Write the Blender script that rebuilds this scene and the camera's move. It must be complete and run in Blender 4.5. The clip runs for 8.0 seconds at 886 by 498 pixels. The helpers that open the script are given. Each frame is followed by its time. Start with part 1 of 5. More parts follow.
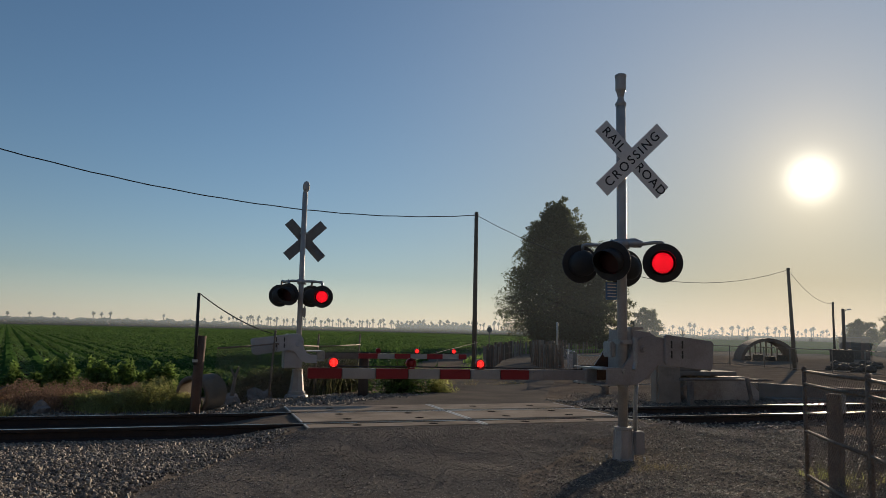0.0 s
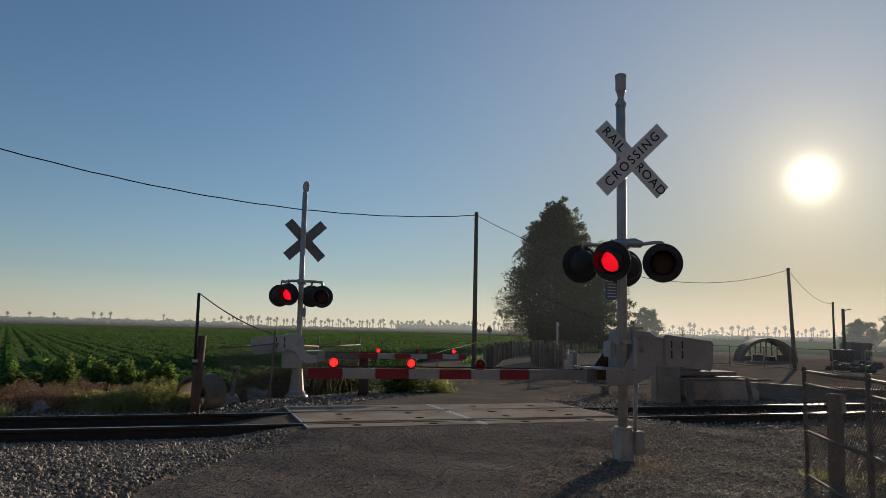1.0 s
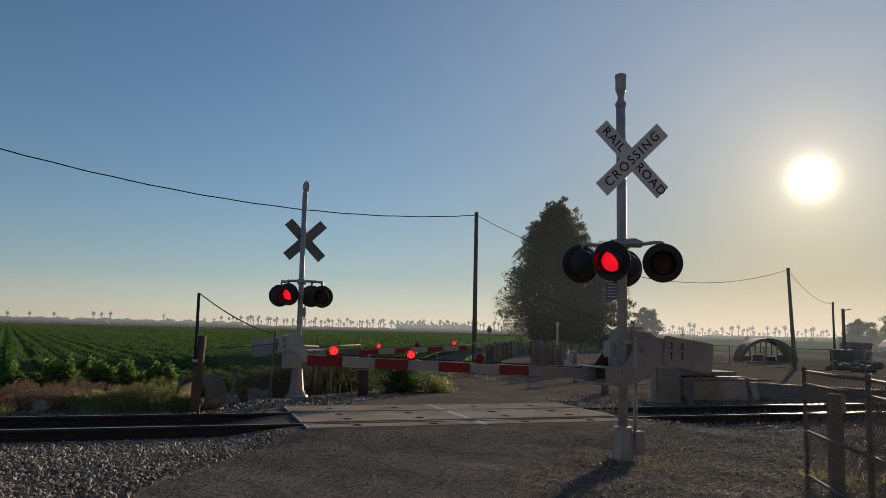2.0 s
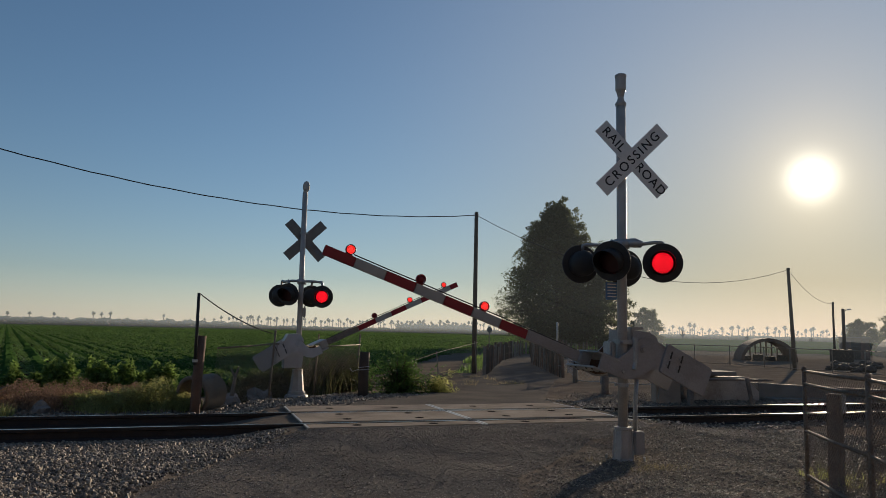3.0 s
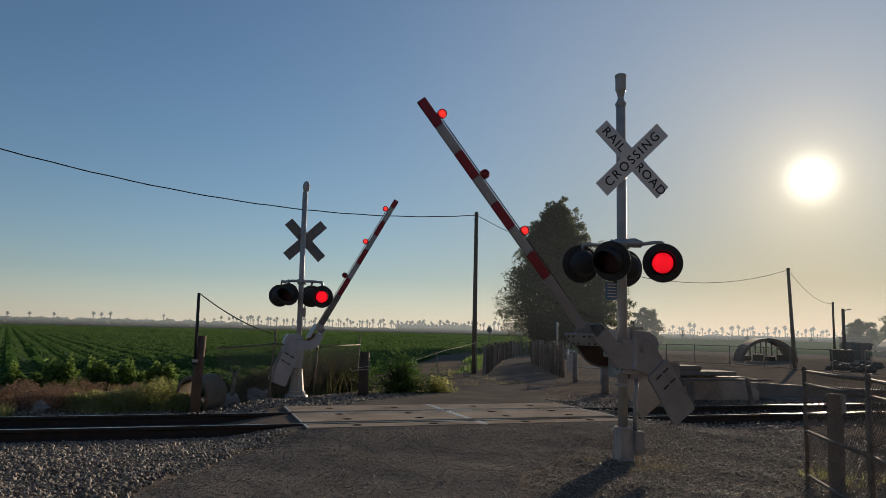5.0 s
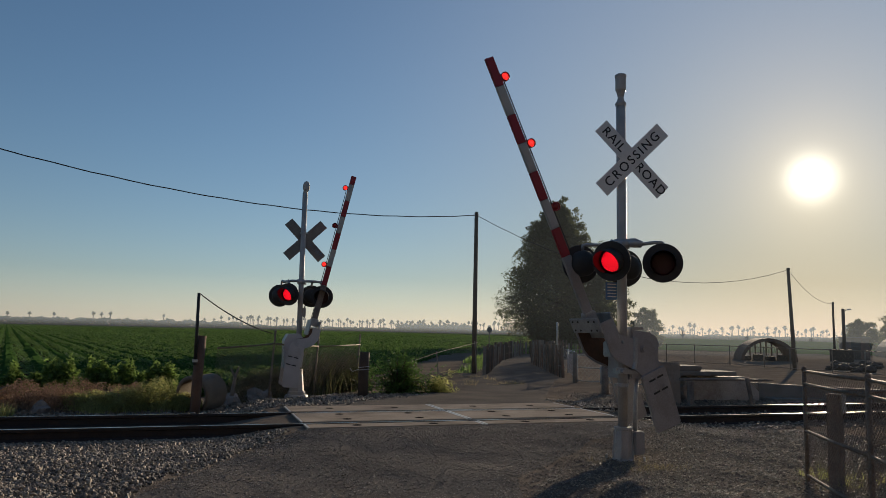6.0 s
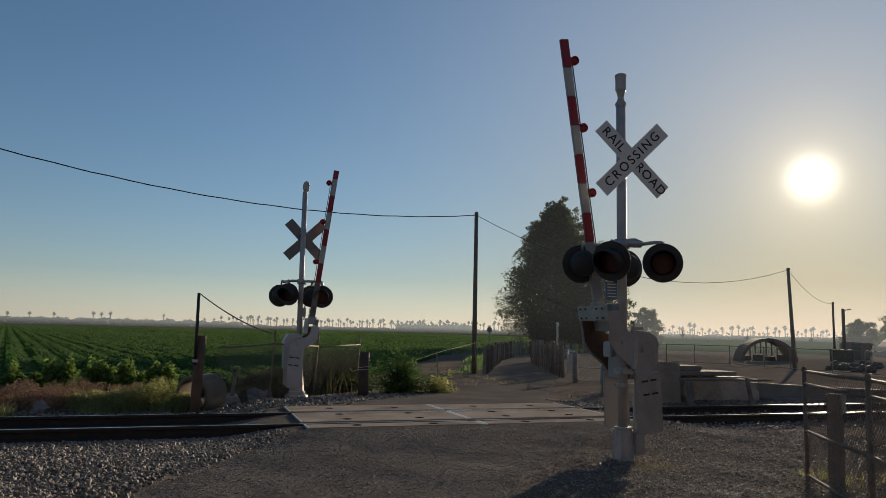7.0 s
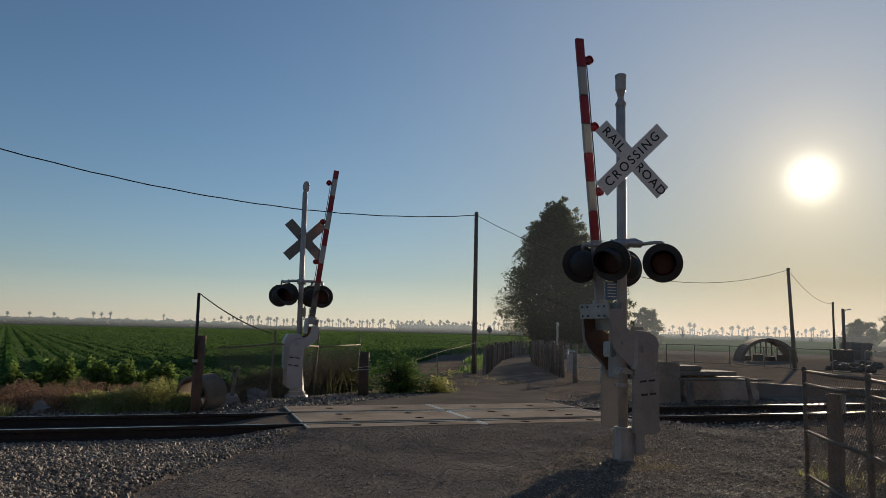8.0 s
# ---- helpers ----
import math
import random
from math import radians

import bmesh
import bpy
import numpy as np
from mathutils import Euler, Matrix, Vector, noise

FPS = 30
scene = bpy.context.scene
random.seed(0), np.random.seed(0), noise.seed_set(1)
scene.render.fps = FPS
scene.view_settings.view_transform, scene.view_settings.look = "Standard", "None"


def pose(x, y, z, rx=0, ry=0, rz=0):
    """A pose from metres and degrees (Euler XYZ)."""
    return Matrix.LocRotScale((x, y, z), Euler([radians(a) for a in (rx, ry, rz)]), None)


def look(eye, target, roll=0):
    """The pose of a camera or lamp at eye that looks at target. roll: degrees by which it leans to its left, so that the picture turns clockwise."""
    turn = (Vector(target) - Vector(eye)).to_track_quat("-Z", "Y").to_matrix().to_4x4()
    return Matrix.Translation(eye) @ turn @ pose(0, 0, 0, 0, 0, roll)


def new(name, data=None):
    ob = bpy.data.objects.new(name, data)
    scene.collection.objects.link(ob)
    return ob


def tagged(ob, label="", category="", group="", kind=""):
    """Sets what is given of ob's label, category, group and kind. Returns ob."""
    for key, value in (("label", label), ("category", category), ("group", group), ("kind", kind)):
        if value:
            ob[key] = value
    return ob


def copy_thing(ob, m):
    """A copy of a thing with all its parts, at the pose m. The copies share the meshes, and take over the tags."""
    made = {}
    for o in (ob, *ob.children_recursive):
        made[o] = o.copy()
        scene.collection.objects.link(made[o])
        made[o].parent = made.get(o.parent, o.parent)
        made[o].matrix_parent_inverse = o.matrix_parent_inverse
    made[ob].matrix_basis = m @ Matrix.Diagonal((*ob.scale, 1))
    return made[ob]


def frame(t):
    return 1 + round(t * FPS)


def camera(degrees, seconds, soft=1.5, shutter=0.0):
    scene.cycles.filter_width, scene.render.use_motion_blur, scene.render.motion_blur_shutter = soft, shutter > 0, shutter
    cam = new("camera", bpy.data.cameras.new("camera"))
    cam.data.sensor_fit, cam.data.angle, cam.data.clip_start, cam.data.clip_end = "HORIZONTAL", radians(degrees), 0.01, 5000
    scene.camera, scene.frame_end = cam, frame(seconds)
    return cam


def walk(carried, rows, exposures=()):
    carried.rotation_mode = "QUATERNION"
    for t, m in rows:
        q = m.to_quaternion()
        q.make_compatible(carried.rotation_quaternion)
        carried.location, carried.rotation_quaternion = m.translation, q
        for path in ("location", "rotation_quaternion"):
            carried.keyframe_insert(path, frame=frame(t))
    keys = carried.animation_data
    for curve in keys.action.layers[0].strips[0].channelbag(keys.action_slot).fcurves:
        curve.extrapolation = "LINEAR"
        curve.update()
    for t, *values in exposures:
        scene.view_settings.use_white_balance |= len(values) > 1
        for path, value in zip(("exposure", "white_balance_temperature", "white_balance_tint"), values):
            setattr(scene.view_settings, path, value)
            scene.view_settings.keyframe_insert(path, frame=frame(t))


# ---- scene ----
cam = camera(63.61, 8.0, soft=0.6)
EYE = Vector((0.0, 0.0, 1.588))
_az, _el = 0.3308, 0.1144
AIM = EYE + Vector((math.sin(_az) * math.cos(_el), math.cos(_az) * math.cos(_el), math.sin(_el)))
walk(cam, [(0.0, look(EYE, AIM, 1.255)), (8.0, look(EYE, AIM, 1.255))])

# ---- sky, sun, exposure ----
SUN_EL, SUN_AZ = radians(11.4), radians(46.6)
SUN_DIR = Vector((math.sin(SUN_AZ) * math.cos(SUN_EL), math.cos(SUN_AZ) * math.cos(SUN_EL), math.sin(SUN_EL)))
scene.view_settings.exposure = 0.13


def make_world():
    w = bpy.data.worlds.new("sky")
    scene.world = w
    w.use_nodes = True
    nt = w.node_tree
    nt.nodes.clear()
    sky = nt.nodes.new("ShaderNodeTexSky")
    sky.sky_type = "NISHITA"
    sky.sun_disc = False
    sky.sun_elevation, sky.sun_rotation = SUN_EL, SUN_AZ
    sky.air_density, sky.dust_density, sky.ozone_density = 1.0, 0.05, 3.0
    bg = nt.nodes.new("ShaderNodeBackground")
    bg.inputs["Strength"].default_value = 0.084
    # the hazy glow of the air round the sun
    tc = nt.nodes.new("ShaderNodeTexCoord")
    dot = nt.nodes.new("ShaderNodeVectorMath")
    dot.operation = "DOT_PRODUCT"
    dot.inputs[1].default_value = SUN_DIR
    nt.links.new(tc.outputs["Generated"], dot.inputs[0])
    sep = nt.nodes.new("ShaderNodeSeparateXYZ")
    nt.links.new(tc.outputs["Generated"], sep.inputs[0])

    def chain(socket, *steps):
        for op, value in steps:
            k = nt.nodes.new("ShaderNodeMath")
            k.operation = op
            nt.links.new(socket, k.inputs[0])
            if op != "ABSOLUTE":
                k.inputs[1].default_value = value
            socket = k.outputs[0]
        return socket

    def thin(colour_socket, factor, colour):
        k = nt.nodes.new("ShaderNodeMix")
        k.data_type, k.blend_type = "RGBA", "MULTIPLY"
        k.inputs["B"].default_value = (*colour, 1)
        nt.links.new(factor, k.inputs["Factor"])
        nt.links.new(colour_socket, k.inputs["A"])
        return k.outputs["Result"]

    # dusty air low towards the sun takes out much of the blue, mist dims the whole horizon
    low = chain(sep.outputs["Z"], ("ABSOLUTE", 0), ("MULTIPLY", -1.0), ("ADD", 1.0))
    veil = nt.nodes.new("ShaderNodeMath")
    veil.operation = "MULTIPLY"
    nt.links.new(chain(dot.outputs["Value"], ("MAXIMUM", 0.0), ("POWER", 10.0)), veil.inputs[0])
    nt.links.new(chain(low, ("POWER", 2.7)), veil.inputs[1])
    air = thin(sky.outputs[0], veil.outputs[0], (0.29, 0.19, 0.08))
    air = thin(air, chain(low, ("POWER", 8.0)), (0.7, 0.65, 0.7))
    nt.links.new(air, bg.inputs["Color"])
    last = bg.outputs[0]
    for power, strength, colour in ((9, 0.17, (1.0, 0.84, 0.58)), (70, 0.155, (1.0, 0.66, 0.28)), (420, 0.22, (1.0, 0.78, 0.42)), (3500, 1.3, (1.0, 0.93, 0.76))):
        mx = nt.nodes.new("ShaderNodeMath")
        mx.operation = "MAXIMUM"
        mx.inputs[1].default_value = 0.0
        nt.links.new(dot.outputs["Value"], mx.inputs[0])
        pw = nt.nodes.new("ShaderNodeMath")
        pw.operation = "POWER"
        pw.inputs[1].default_value = power
        nt.links.new(mx.outputs[0], pw.inputs[0])
        ml = nt.nodes.new("ShaderNodeMath")
        ml.operation = "MULTIPLY"
        ml.inputs[1].default_value = strength
        nt.links.new(pw.outputs[0], ml.inputs[0])
        b2 = nt.nodes.new("ShaderNodeBackground")
        b2.inputs["Color"].default_value = (*colour, 1)
        nt.links.new(ml.outputs[0], b2.inputs["Strength"])
        ad = nt.nodes.new("ShaderNodeAddShader")
        nt.links.new(last, ad.inputs[0])
        nt.links.new(b2.outputs[0], ad.inputs[1])
        last = ad.outputs[0]
    # pale haze low over the horizon
    b3 = nt.nodes.new("ShaderNodeBackground")
    b3.inputs["Color"].default_value = (0.85, 0.84, 0.95, 1)
    nt.links.new(chain(low, ("POWER", 11.0), ("MULTIPLY", 0.11)), b3.inputs["Strength"])
    ad = nt.nodes.new("ShaderNodeAddShader")
    nt.links.new(last, ad.inputs[0])
    nt.links.new(b3.outputs[0], ad.inputs[1])
    last = ad.outputs[0]
    out = nt.nodes.new("ShaderNodeOutputWorld")
    nt.links.new(last, out.inputs["Surface"])


make_world()
_sun = bpy.data.lights.new("sun", "SUN")
_sun.energy, _sun.angle, _sun.color = 5.0, radians(0.6), (1.0, 0.82, 0.6)
new("sun", _sun).matrix_world = look(SUN_DIR * 100, (0, 0, 0))


# ---- materials ----
def mat(name, a, b=None, rough=0.6, metal=0.0, scale=6.0, fine=60.0, bump=0.15, dist=0.01, spec=0.5, stain=None, stain_amount=0.5, island=0.0, per_object=0.0, trans=0.0):
    """Two colours mixed by broad and fine noise, with a fine relief."""
    m = bpy.data.materials.new(name)
    m.use_nodes = True
    nt = m.node_tree
    n, l = nt.nodes, nt.links
    p = n["Principled BSDF"]
    b = b or tuple(c * 0.75 for c in a)
    tc = n.new("ShaderNodeTexCoord")
    n1, n2 = n.new("ShaderNodeTexNoise"), n.new("ShaderNodeTexNoise")
    n1.inputs["Scale"].default_value, n2.inputs["Scale"].default_value = scale, fine
    n1.inputs["Detail"].default_value, n2.inputs["Detail"].default_value = 5, 4
    for k in (n1, n2):
        l.new(tc.outputs["Object"], k.inputs["Vector"])
    av = n.new("ShaderNodeMath")
    av.operation = "ADD"
    l.new(n1.outputs["Fac"], av.inputs[0])
    l.new(n2.outputs["Fac"], av.inputs[1])
    rp = n.new("ShaderNodeMapRange")
    rp.inputs["From Min"].default_value, rp.inputs["From Max"].default_value = 0.75, 1.25
    l.new(av.outputs[0], rp.inputs["Value"])
    fac = rp.outputs[0]
    mix = n.new("ShaderNodeMix")
    mix.data_type = "RGBA"
    mix.inputs["A"].default_value, mix.inputs["B"].default_value = (*a, 1), (*b, 1)
    l.new(fac, mix.inputs["Factor"])
    col = mix.outputs["Result"]
    if stain:
        n3 = n.new("ShaderNodeTexNoise")
        n3.inputs["Scale"].default_value, n3.inputs["Detail"].default_value = scale * 0.45, 8
        n3.inputs["Roughness"].default_value = 0.7
        l.new(tc.outputs["Object"], n3.inputs["Vector"])
        r3 = n.new("ShaderNodeMapRange")
        r3.inputs["From Min"].default_value, r3.inputs["From Max"].default_value = 0.5, 0.68
        r3.inputs["To Max"].default_value = stain_amount
        l.new(n3.outputs["Fac"], r3.inputs["Value"])
        m3 = n.new("ShaderNodeMix")
        m3.data_type = "RGBA"
        m3.inputs["B"].default_value = (*stain, 1)
        l.new(col, m3.inputs["A"])
        l.new(r3.outputs[0], m3.inputs["Factor"])
        col = m3.outputs["Result"]
    if island or per_object:
        src = n.new("ShaderNodeNewGeometry").outputs["Random Per Island"] if island else n.new("ShaderNodeObjectInfo").outputs["Random"]
        amount = island or per_object
        r4 = n.new("ShaderNodeMapRange")
        r4.inputs["To Min"].default_value, r4.inputs["To Max"].default_value = 1 - amount, 1 + amount
        l.new(src, r4.inputs["Value"])
        hs = n.new("ShaderNodeHueSaturation")
        l.new(r4.outputs[0], hs.inputs["Value"])
        l.new(col, hs.inputs["Color"])
        col = hs.outputs["Color"]
    l.new(col, p.inputs["Base Color"])
    rr = n.new("ShaderNodeMapRange")
    rr.inputs["To Min"].default_value, rr.inputs["To Max"].default_value = max(0.03, rough - 0.1), min(1, rough + 0.1)
    l.new(n2.outputs["Fac"], rr.inputs["Value"])
    l.new(rr.outputs[0], p.inputs["Roughness"])
    p.inputs["Metallic"].default_value = metal
    p.inputs["Specular IOR Level"].default_value = spec
    if bump:
        bp = n.new("ShaderNodeBump")
        bp.inputs["Strength"].default_value, bp.inputs["Distance"].default_value = bump, dist
        l.new(n2.outputs["Fac"], bp.inputs["Height"])
        l.new(bp.outputs[0], p.inputs["Normal"])
    if trans:
        tr = n.new("ShaderNodeBsdfTranslucent")
        l.new(col, tr.inputs["Color"])
        ms = n.new("ShaderNodeMixShader")
        ms.inputs[0].default_value = trans
        l.new(p.outputs[0], ms.inputs[1])
        l.new(tr.outputs[0], ms.inputs[2])
        l.new(ms.outputs[0], n["Material Output"].inputs["Surface"])
    return m


def glow(name, colour, strength, dots=0.0):
    """A lamp face that gives off light, as a grid of small diodes."""
    m = bpy.data.materials.new(name)
    m.use_nodes = True
    n, l = m.node_tree.nodes, m.node_tree.links
    p = n["Principled BSDF"]
    p.inputs["Base Color"].default_value = (0.25, 0.01, 0.01, 1)
    p.inputs["Roughness"].default_value = 0.25
    p.inputs["Emission Color"].default_value = (*colour, 1)
    p.inputs["Emission Strength"].default_value = strength
    if dots:
        tc, vo = n.new("ShaderNodeTexCoord"), n.new("ShaderNodeTexVoronoi")
        vo.inputs["Scale"].default_value, vo.inputs["Randomness"].default_value = dots, 0.35
        l.new(tc.outputs["Object"], vo.inputs["Vector"])
        mr = n.new("ShaderNodeMapRange")
        mr.inputs["From Min"].default_value, mr.inputs["From Max"].default_value = 0.25, 0.6
        mr.inputs["To Min"].default_value, mr.inputs["To Max"].default_value = strength * 1.7, strength * 0.3
        l.new(vo.outputs["Distance"], mr.inputs["Value"])
        l.new(mr.outputs[0], p.inputs["Emission Strength"])
    return m


GRAVEL = mat("gravel_ground", (0.22, 0.18, 0.145), (0.125, 0.103, 0.083), 1.0, scale=1.2, fine=45, bump=0.9, dist=0.03, spec=0.0, stain=(0.19, 0.155, 0.12), stain_amount=0.6)
STONE = mat("ballast_stone", (0.27, 0.225, 0.17), (0.14, 0.118, 0.092), 0.68, scale=8, fine=90, bump=0.3, island=0.6)
ASPHALT = mat("worn_asphalt", (0.11, 0.098, 0.087), (0.18, 0.16, 0.14), 0.95, scale=0.9, fine=75, bump=1.0, dist=0.012, spec=0.0, stain=(0.18, 0.155, 0.13), stain_amount=0.6)
CHIPS = mat("asphalt_chips", (0.25, 0.222, 0.195), (0.11, 0.1, 0.088), 0.75, scale=3, fine=30, bump=0, island=0.7)
CONCRETE = mat("concrete", (0.27, 0.25, 0.22), (0.19, 0.172, 0.15), 0.85, spec=0.05, scale=2.0, fine=70, bump=0.25, stain=(0.2, 0.17, 0.14), stain_amount=0.6)
PANEL = mat("crossing_panel_concrete", (0.41, 0.345, 0.28), (0.285, 0.24, 0.195), 0.88, spec=0.0, scale=2.2, fine=80, bump=0.2, stain=(0.13, 0.11, 0.09), stain_amount=0.7, per_object=0.06)
STEEL_EDGE = mat("panel_steel_edge", (0.7, 0.68, 0.64), (0.5, 0.48, 0.45), 0.38, 0.6, scale=5, fine=60)
RAIL_RUST = mat("rusted_rail_steel", (0.05, 0.035, 0.028), (0.028, 0.022, 0.02), 0.8, 0.2, scale=8, fine=90, bump=0.3)
SOCKET = mat("matt_near_black", (0.02, 0.017, 0.015), (0.03, 0.026, 0.022), 0.95, spec=0.0, bump=0)
RAIL_TOP = mat("polished_rail_head", (0.48, 0.45, 0.41), (0.33, 0.31, 0.28), 0.2, 1.0, scale=3, fine=40, bump=0.02)
TIE = mat("old_wood_tie", (0.06, 0.048, 0.04), (0.035, 0.03, 0.026), 0.95, scale=5, fine=60, bump=0.6)
GALV = mat("galvanised_steel", (0.42, 0.43, 0.43), (0.3, 0.31, 0.32), 0.5, 0.55, scale=10, fine=70, bump=0.08, stain=(0.22, 0.2, 0.18), stain_amount=0.4)
SILVER = mat("silver_mast_paint", (0.42, 0.4, 0.38), (0.32, 0.305, 0.29), 0.55, 0.12, scale=7, fine=70, bump=0.1, stain=(0.25, 0.23, 0.2), stain_amount=0.35)
GREYPAINT = mat("grey_gate_paint", (0.46, 0.46, 0.47), (0.38, 0.38, 0.38), 0.55, 0.1, scale=5, fine=60, bump=0.1, stain=(0.25, 0.22, 0.19), stain_amount=0.3)
FENCE_GREY = mat("rusty_fence_pipe", (0.23, 0.185, 0.145), (0.13, 0.1, 0.075), 0.75, 0.0, spec=0.3, scale=9, fine=60, bump=0.2)
NEARPAINT = mat("aluminium_grey_paint", (0.33, 0.32, 0.32), (0.26, 0.25, 0.245), 0.5, 0.15, scale=4, fine=60, bump=0.1, stain=(0.17, 0.145, 0.12), stain_amount=0.35)
WHITEPAINT = mat("weathered_white_paint", (0.72, 0.71, 0.68), (0.58, 0.57, 0.54), 0.55, scale=5, fine=60, bump=0.1, stain=(0.36, 0.32, 0.28), stain_amount=0.35)
SHEET_WHITE = mat("white_reflective_sheet", (0.66, 0.66, 0.64), (0.56, 0.56, 0.55), 0.5, scale=6, fine=80, bump=0.05)
ARM_WHITE = mat("dirty_white_arm_sheet", (0.43, 0.42, 0.395), (0.34, 0.33, 0.305), 0.5, scale=5, fine=70, bump=0.05, stain=(0.27, 0.24, 0.2), stain_amount=0.4)
SHEET_RED = mat("red_reflective_sheet", (0.29, 0.01, 0.024), (0.22, 0.009, 0.018), 0.45, scale=6, fine=80, bump=0.05)
ALU_BACK = mat("aluminium_sign_back", (0.2, 0.2, 0.19), (0.14, 0.14, 0.135), 0.5, 0.6, scale=6, fine=60, bump=0.05)
BLACK = mat("black_signal_paint", (0.02, 0.02, 0.022), (0.03, 0.03, 0.03), 0.6, scale=9, fine=60, bump=0.1)
BLACKLETTER = mat("black_lettering", (0.015, 0.015, 0.015), (0.025, 0.025, 0.025), 0.6, bump=0.0)
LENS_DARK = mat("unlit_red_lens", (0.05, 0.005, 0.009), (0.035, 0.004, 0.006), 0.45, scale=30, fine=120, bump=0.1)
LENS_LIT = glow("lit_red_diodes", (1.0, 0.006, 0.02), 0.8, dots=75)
LAMP_LIT = glow("lit_gate_lamp", (1.0, 0.025, 0.02), 1.5, dots=60)
LAMP_RED = mat("red_lamp_plastic", (0.3, 0.01, 0.015), (0.2, 0.008, 0.01), 0.35, scale=20, fine=80, bump=0.05)
LAMP_DARK = mat("unlit_gate_lamp", (0.28, 0.01, 0.02), (0.2, 0.008, 0.014), 0.3, bump=0.0)
DARKBROWN = mat("mottled_dark_brown", (0.11, 0.06, 0.04), (0.06, 0.036, 0.026), 0.85, scale=6, fine=50, bump=0.3, stain=(0.2, 0.13, 0.09), stain_amount=0.5)
CABLE = mat("black_cable", (0.02, 0.02, 0.02), (0.03, 0.028, 0.026), 0.7, bump=0.0)
WOODPOLE = mat("dark_utility_pole_wood", (0.09, 0.065, 0.048), (0.05, 0.038, 0.03), 0.9, scale=4, fine=50, bump=0.6)
RUSTWOOD = mat("reddish_weathered_wood", (0.17, 0.1, 0.07), (0.09, 0.06, 0.045), 0.9, scale=4, fine=45, bump=0.6)
GREYWOOD = mat("grey_weathered_wood", (0.24, 0.2, 0.17), (0.13, 0.11, 0.095), 0.9, scale=5, fine=50, bump=0.6)
BLUEBOX = mat("blue_notice_plate", (0.1, 0.2, 0.34), (0.08, 0.16, 0.28), 0.5, scale=8, fine=60, bump=0.05)
SOIL = mat("field_soil", (0.07, 0.055, 0.042), (0.045, 0.035, 0.028), 1.0, scale=0.8, fine=20, bump=0.7, dist=0.03, spec=0.0)
CROP = mat("crop_leaf", (0.115, 0.19, 0.05), (0.075, 0.13, 0.035), 0.55, scale=2, fine=20, bump=0.0, island=0.4, trans=0.45)
CROPBED = mat("crop_canopy", (0.075, 0.15, 0.04), (0.03, 0.07, 0.018), 0.9, scale=0.35, fine=4.0, bump=0.8, dist=0.15, spec=0.0, trans=0.35)
BARK = mat("tree_bark", (0.11, 0.085, 0.065), (0.06, 0.048, 0.038), 0.95, scale=3, fine=25, bump=0.8, dist=0.02)
LEAF = mat("tree_leaf", (0.135, 0.15, 0.075), (0.1, 0.115, 0.055), 0.45, scale=1.5, fine=10, bump=0.0, island=0.4, trans=0.5)
PALMLEAF = mat("palm_frond", (0.06, 0.075, 0.04), (0.04, 0.05, 0.03), 0.7, scale=1, fine=8, bump=0.0, trans=0.2)
FARLEAF = mat("far_tree_leaf", (0.045, 0.07, 0.045), (0.03, 0.048, 0.032), 0.8, scale=0.2, fine=2, bump=0.0, island=0.3, trans=0.2)


# ---- small building helpers ----
def obj(name, bm, material, smooth=False):
    me = bpy.data.meshes.new(name)
    bm.to_mesh(me)
    bm.free()
    for m in material if isinstance(material, (list, tuple)) else (material,):
        me.materials.append(m)
    if smooth:
        me.polygons.foreach_set("use_smooth", [True] * len(me.polygons))
    return new(name, me)


def part(name, bm, material, parent, label="", m=None, smooth=False):
    ob = obj(name, bm, material, smooth)
    ob.parent = parent
    if m is not None:
        ob.matrix_basis = m
    return tagged(ob, label)


def thing(name, label, category, m=None, group="", kind=""):
    ob = new(name)
    ob.empty_display_size = 0.2
    if m is not None:
        ob.matrix_basis = m
    return tagged(ob, label, category, group, kind)


def mesh_np(name, verts, faces, material):
    me = bpy.data.meshes.new(name)
    me.from_pydata([tuple(v) for v in verts], [], [tuple(f) for f in faces])
    me.update()
    for m in material if isinstance(material, (list, tuple)) else (material,):
        me.materials.append(m)
    return new(name, me)


def box(bm, lo, hi, bevel=0.0, m=None):
    lo, hi = Vector(lo), Vector(hi)
    c, s = (lo + hi) / 2, hi - lo
    mm = Matrix.Translation(c) @ Matrix.Diagonal((*s, 1))
    r = bmesh.ops.create_cube(bm, size=1.0, matrix=(m @ mm) if m is not None else mm)
    if bevel:
        es = list({e for v in r["verts"] for e in v.link_edges})
        bmesh.ops.bevel(bm, geom=es, offset=bevel, segments=2, affect="EDGES", clamp_overlap=True)
    return bm


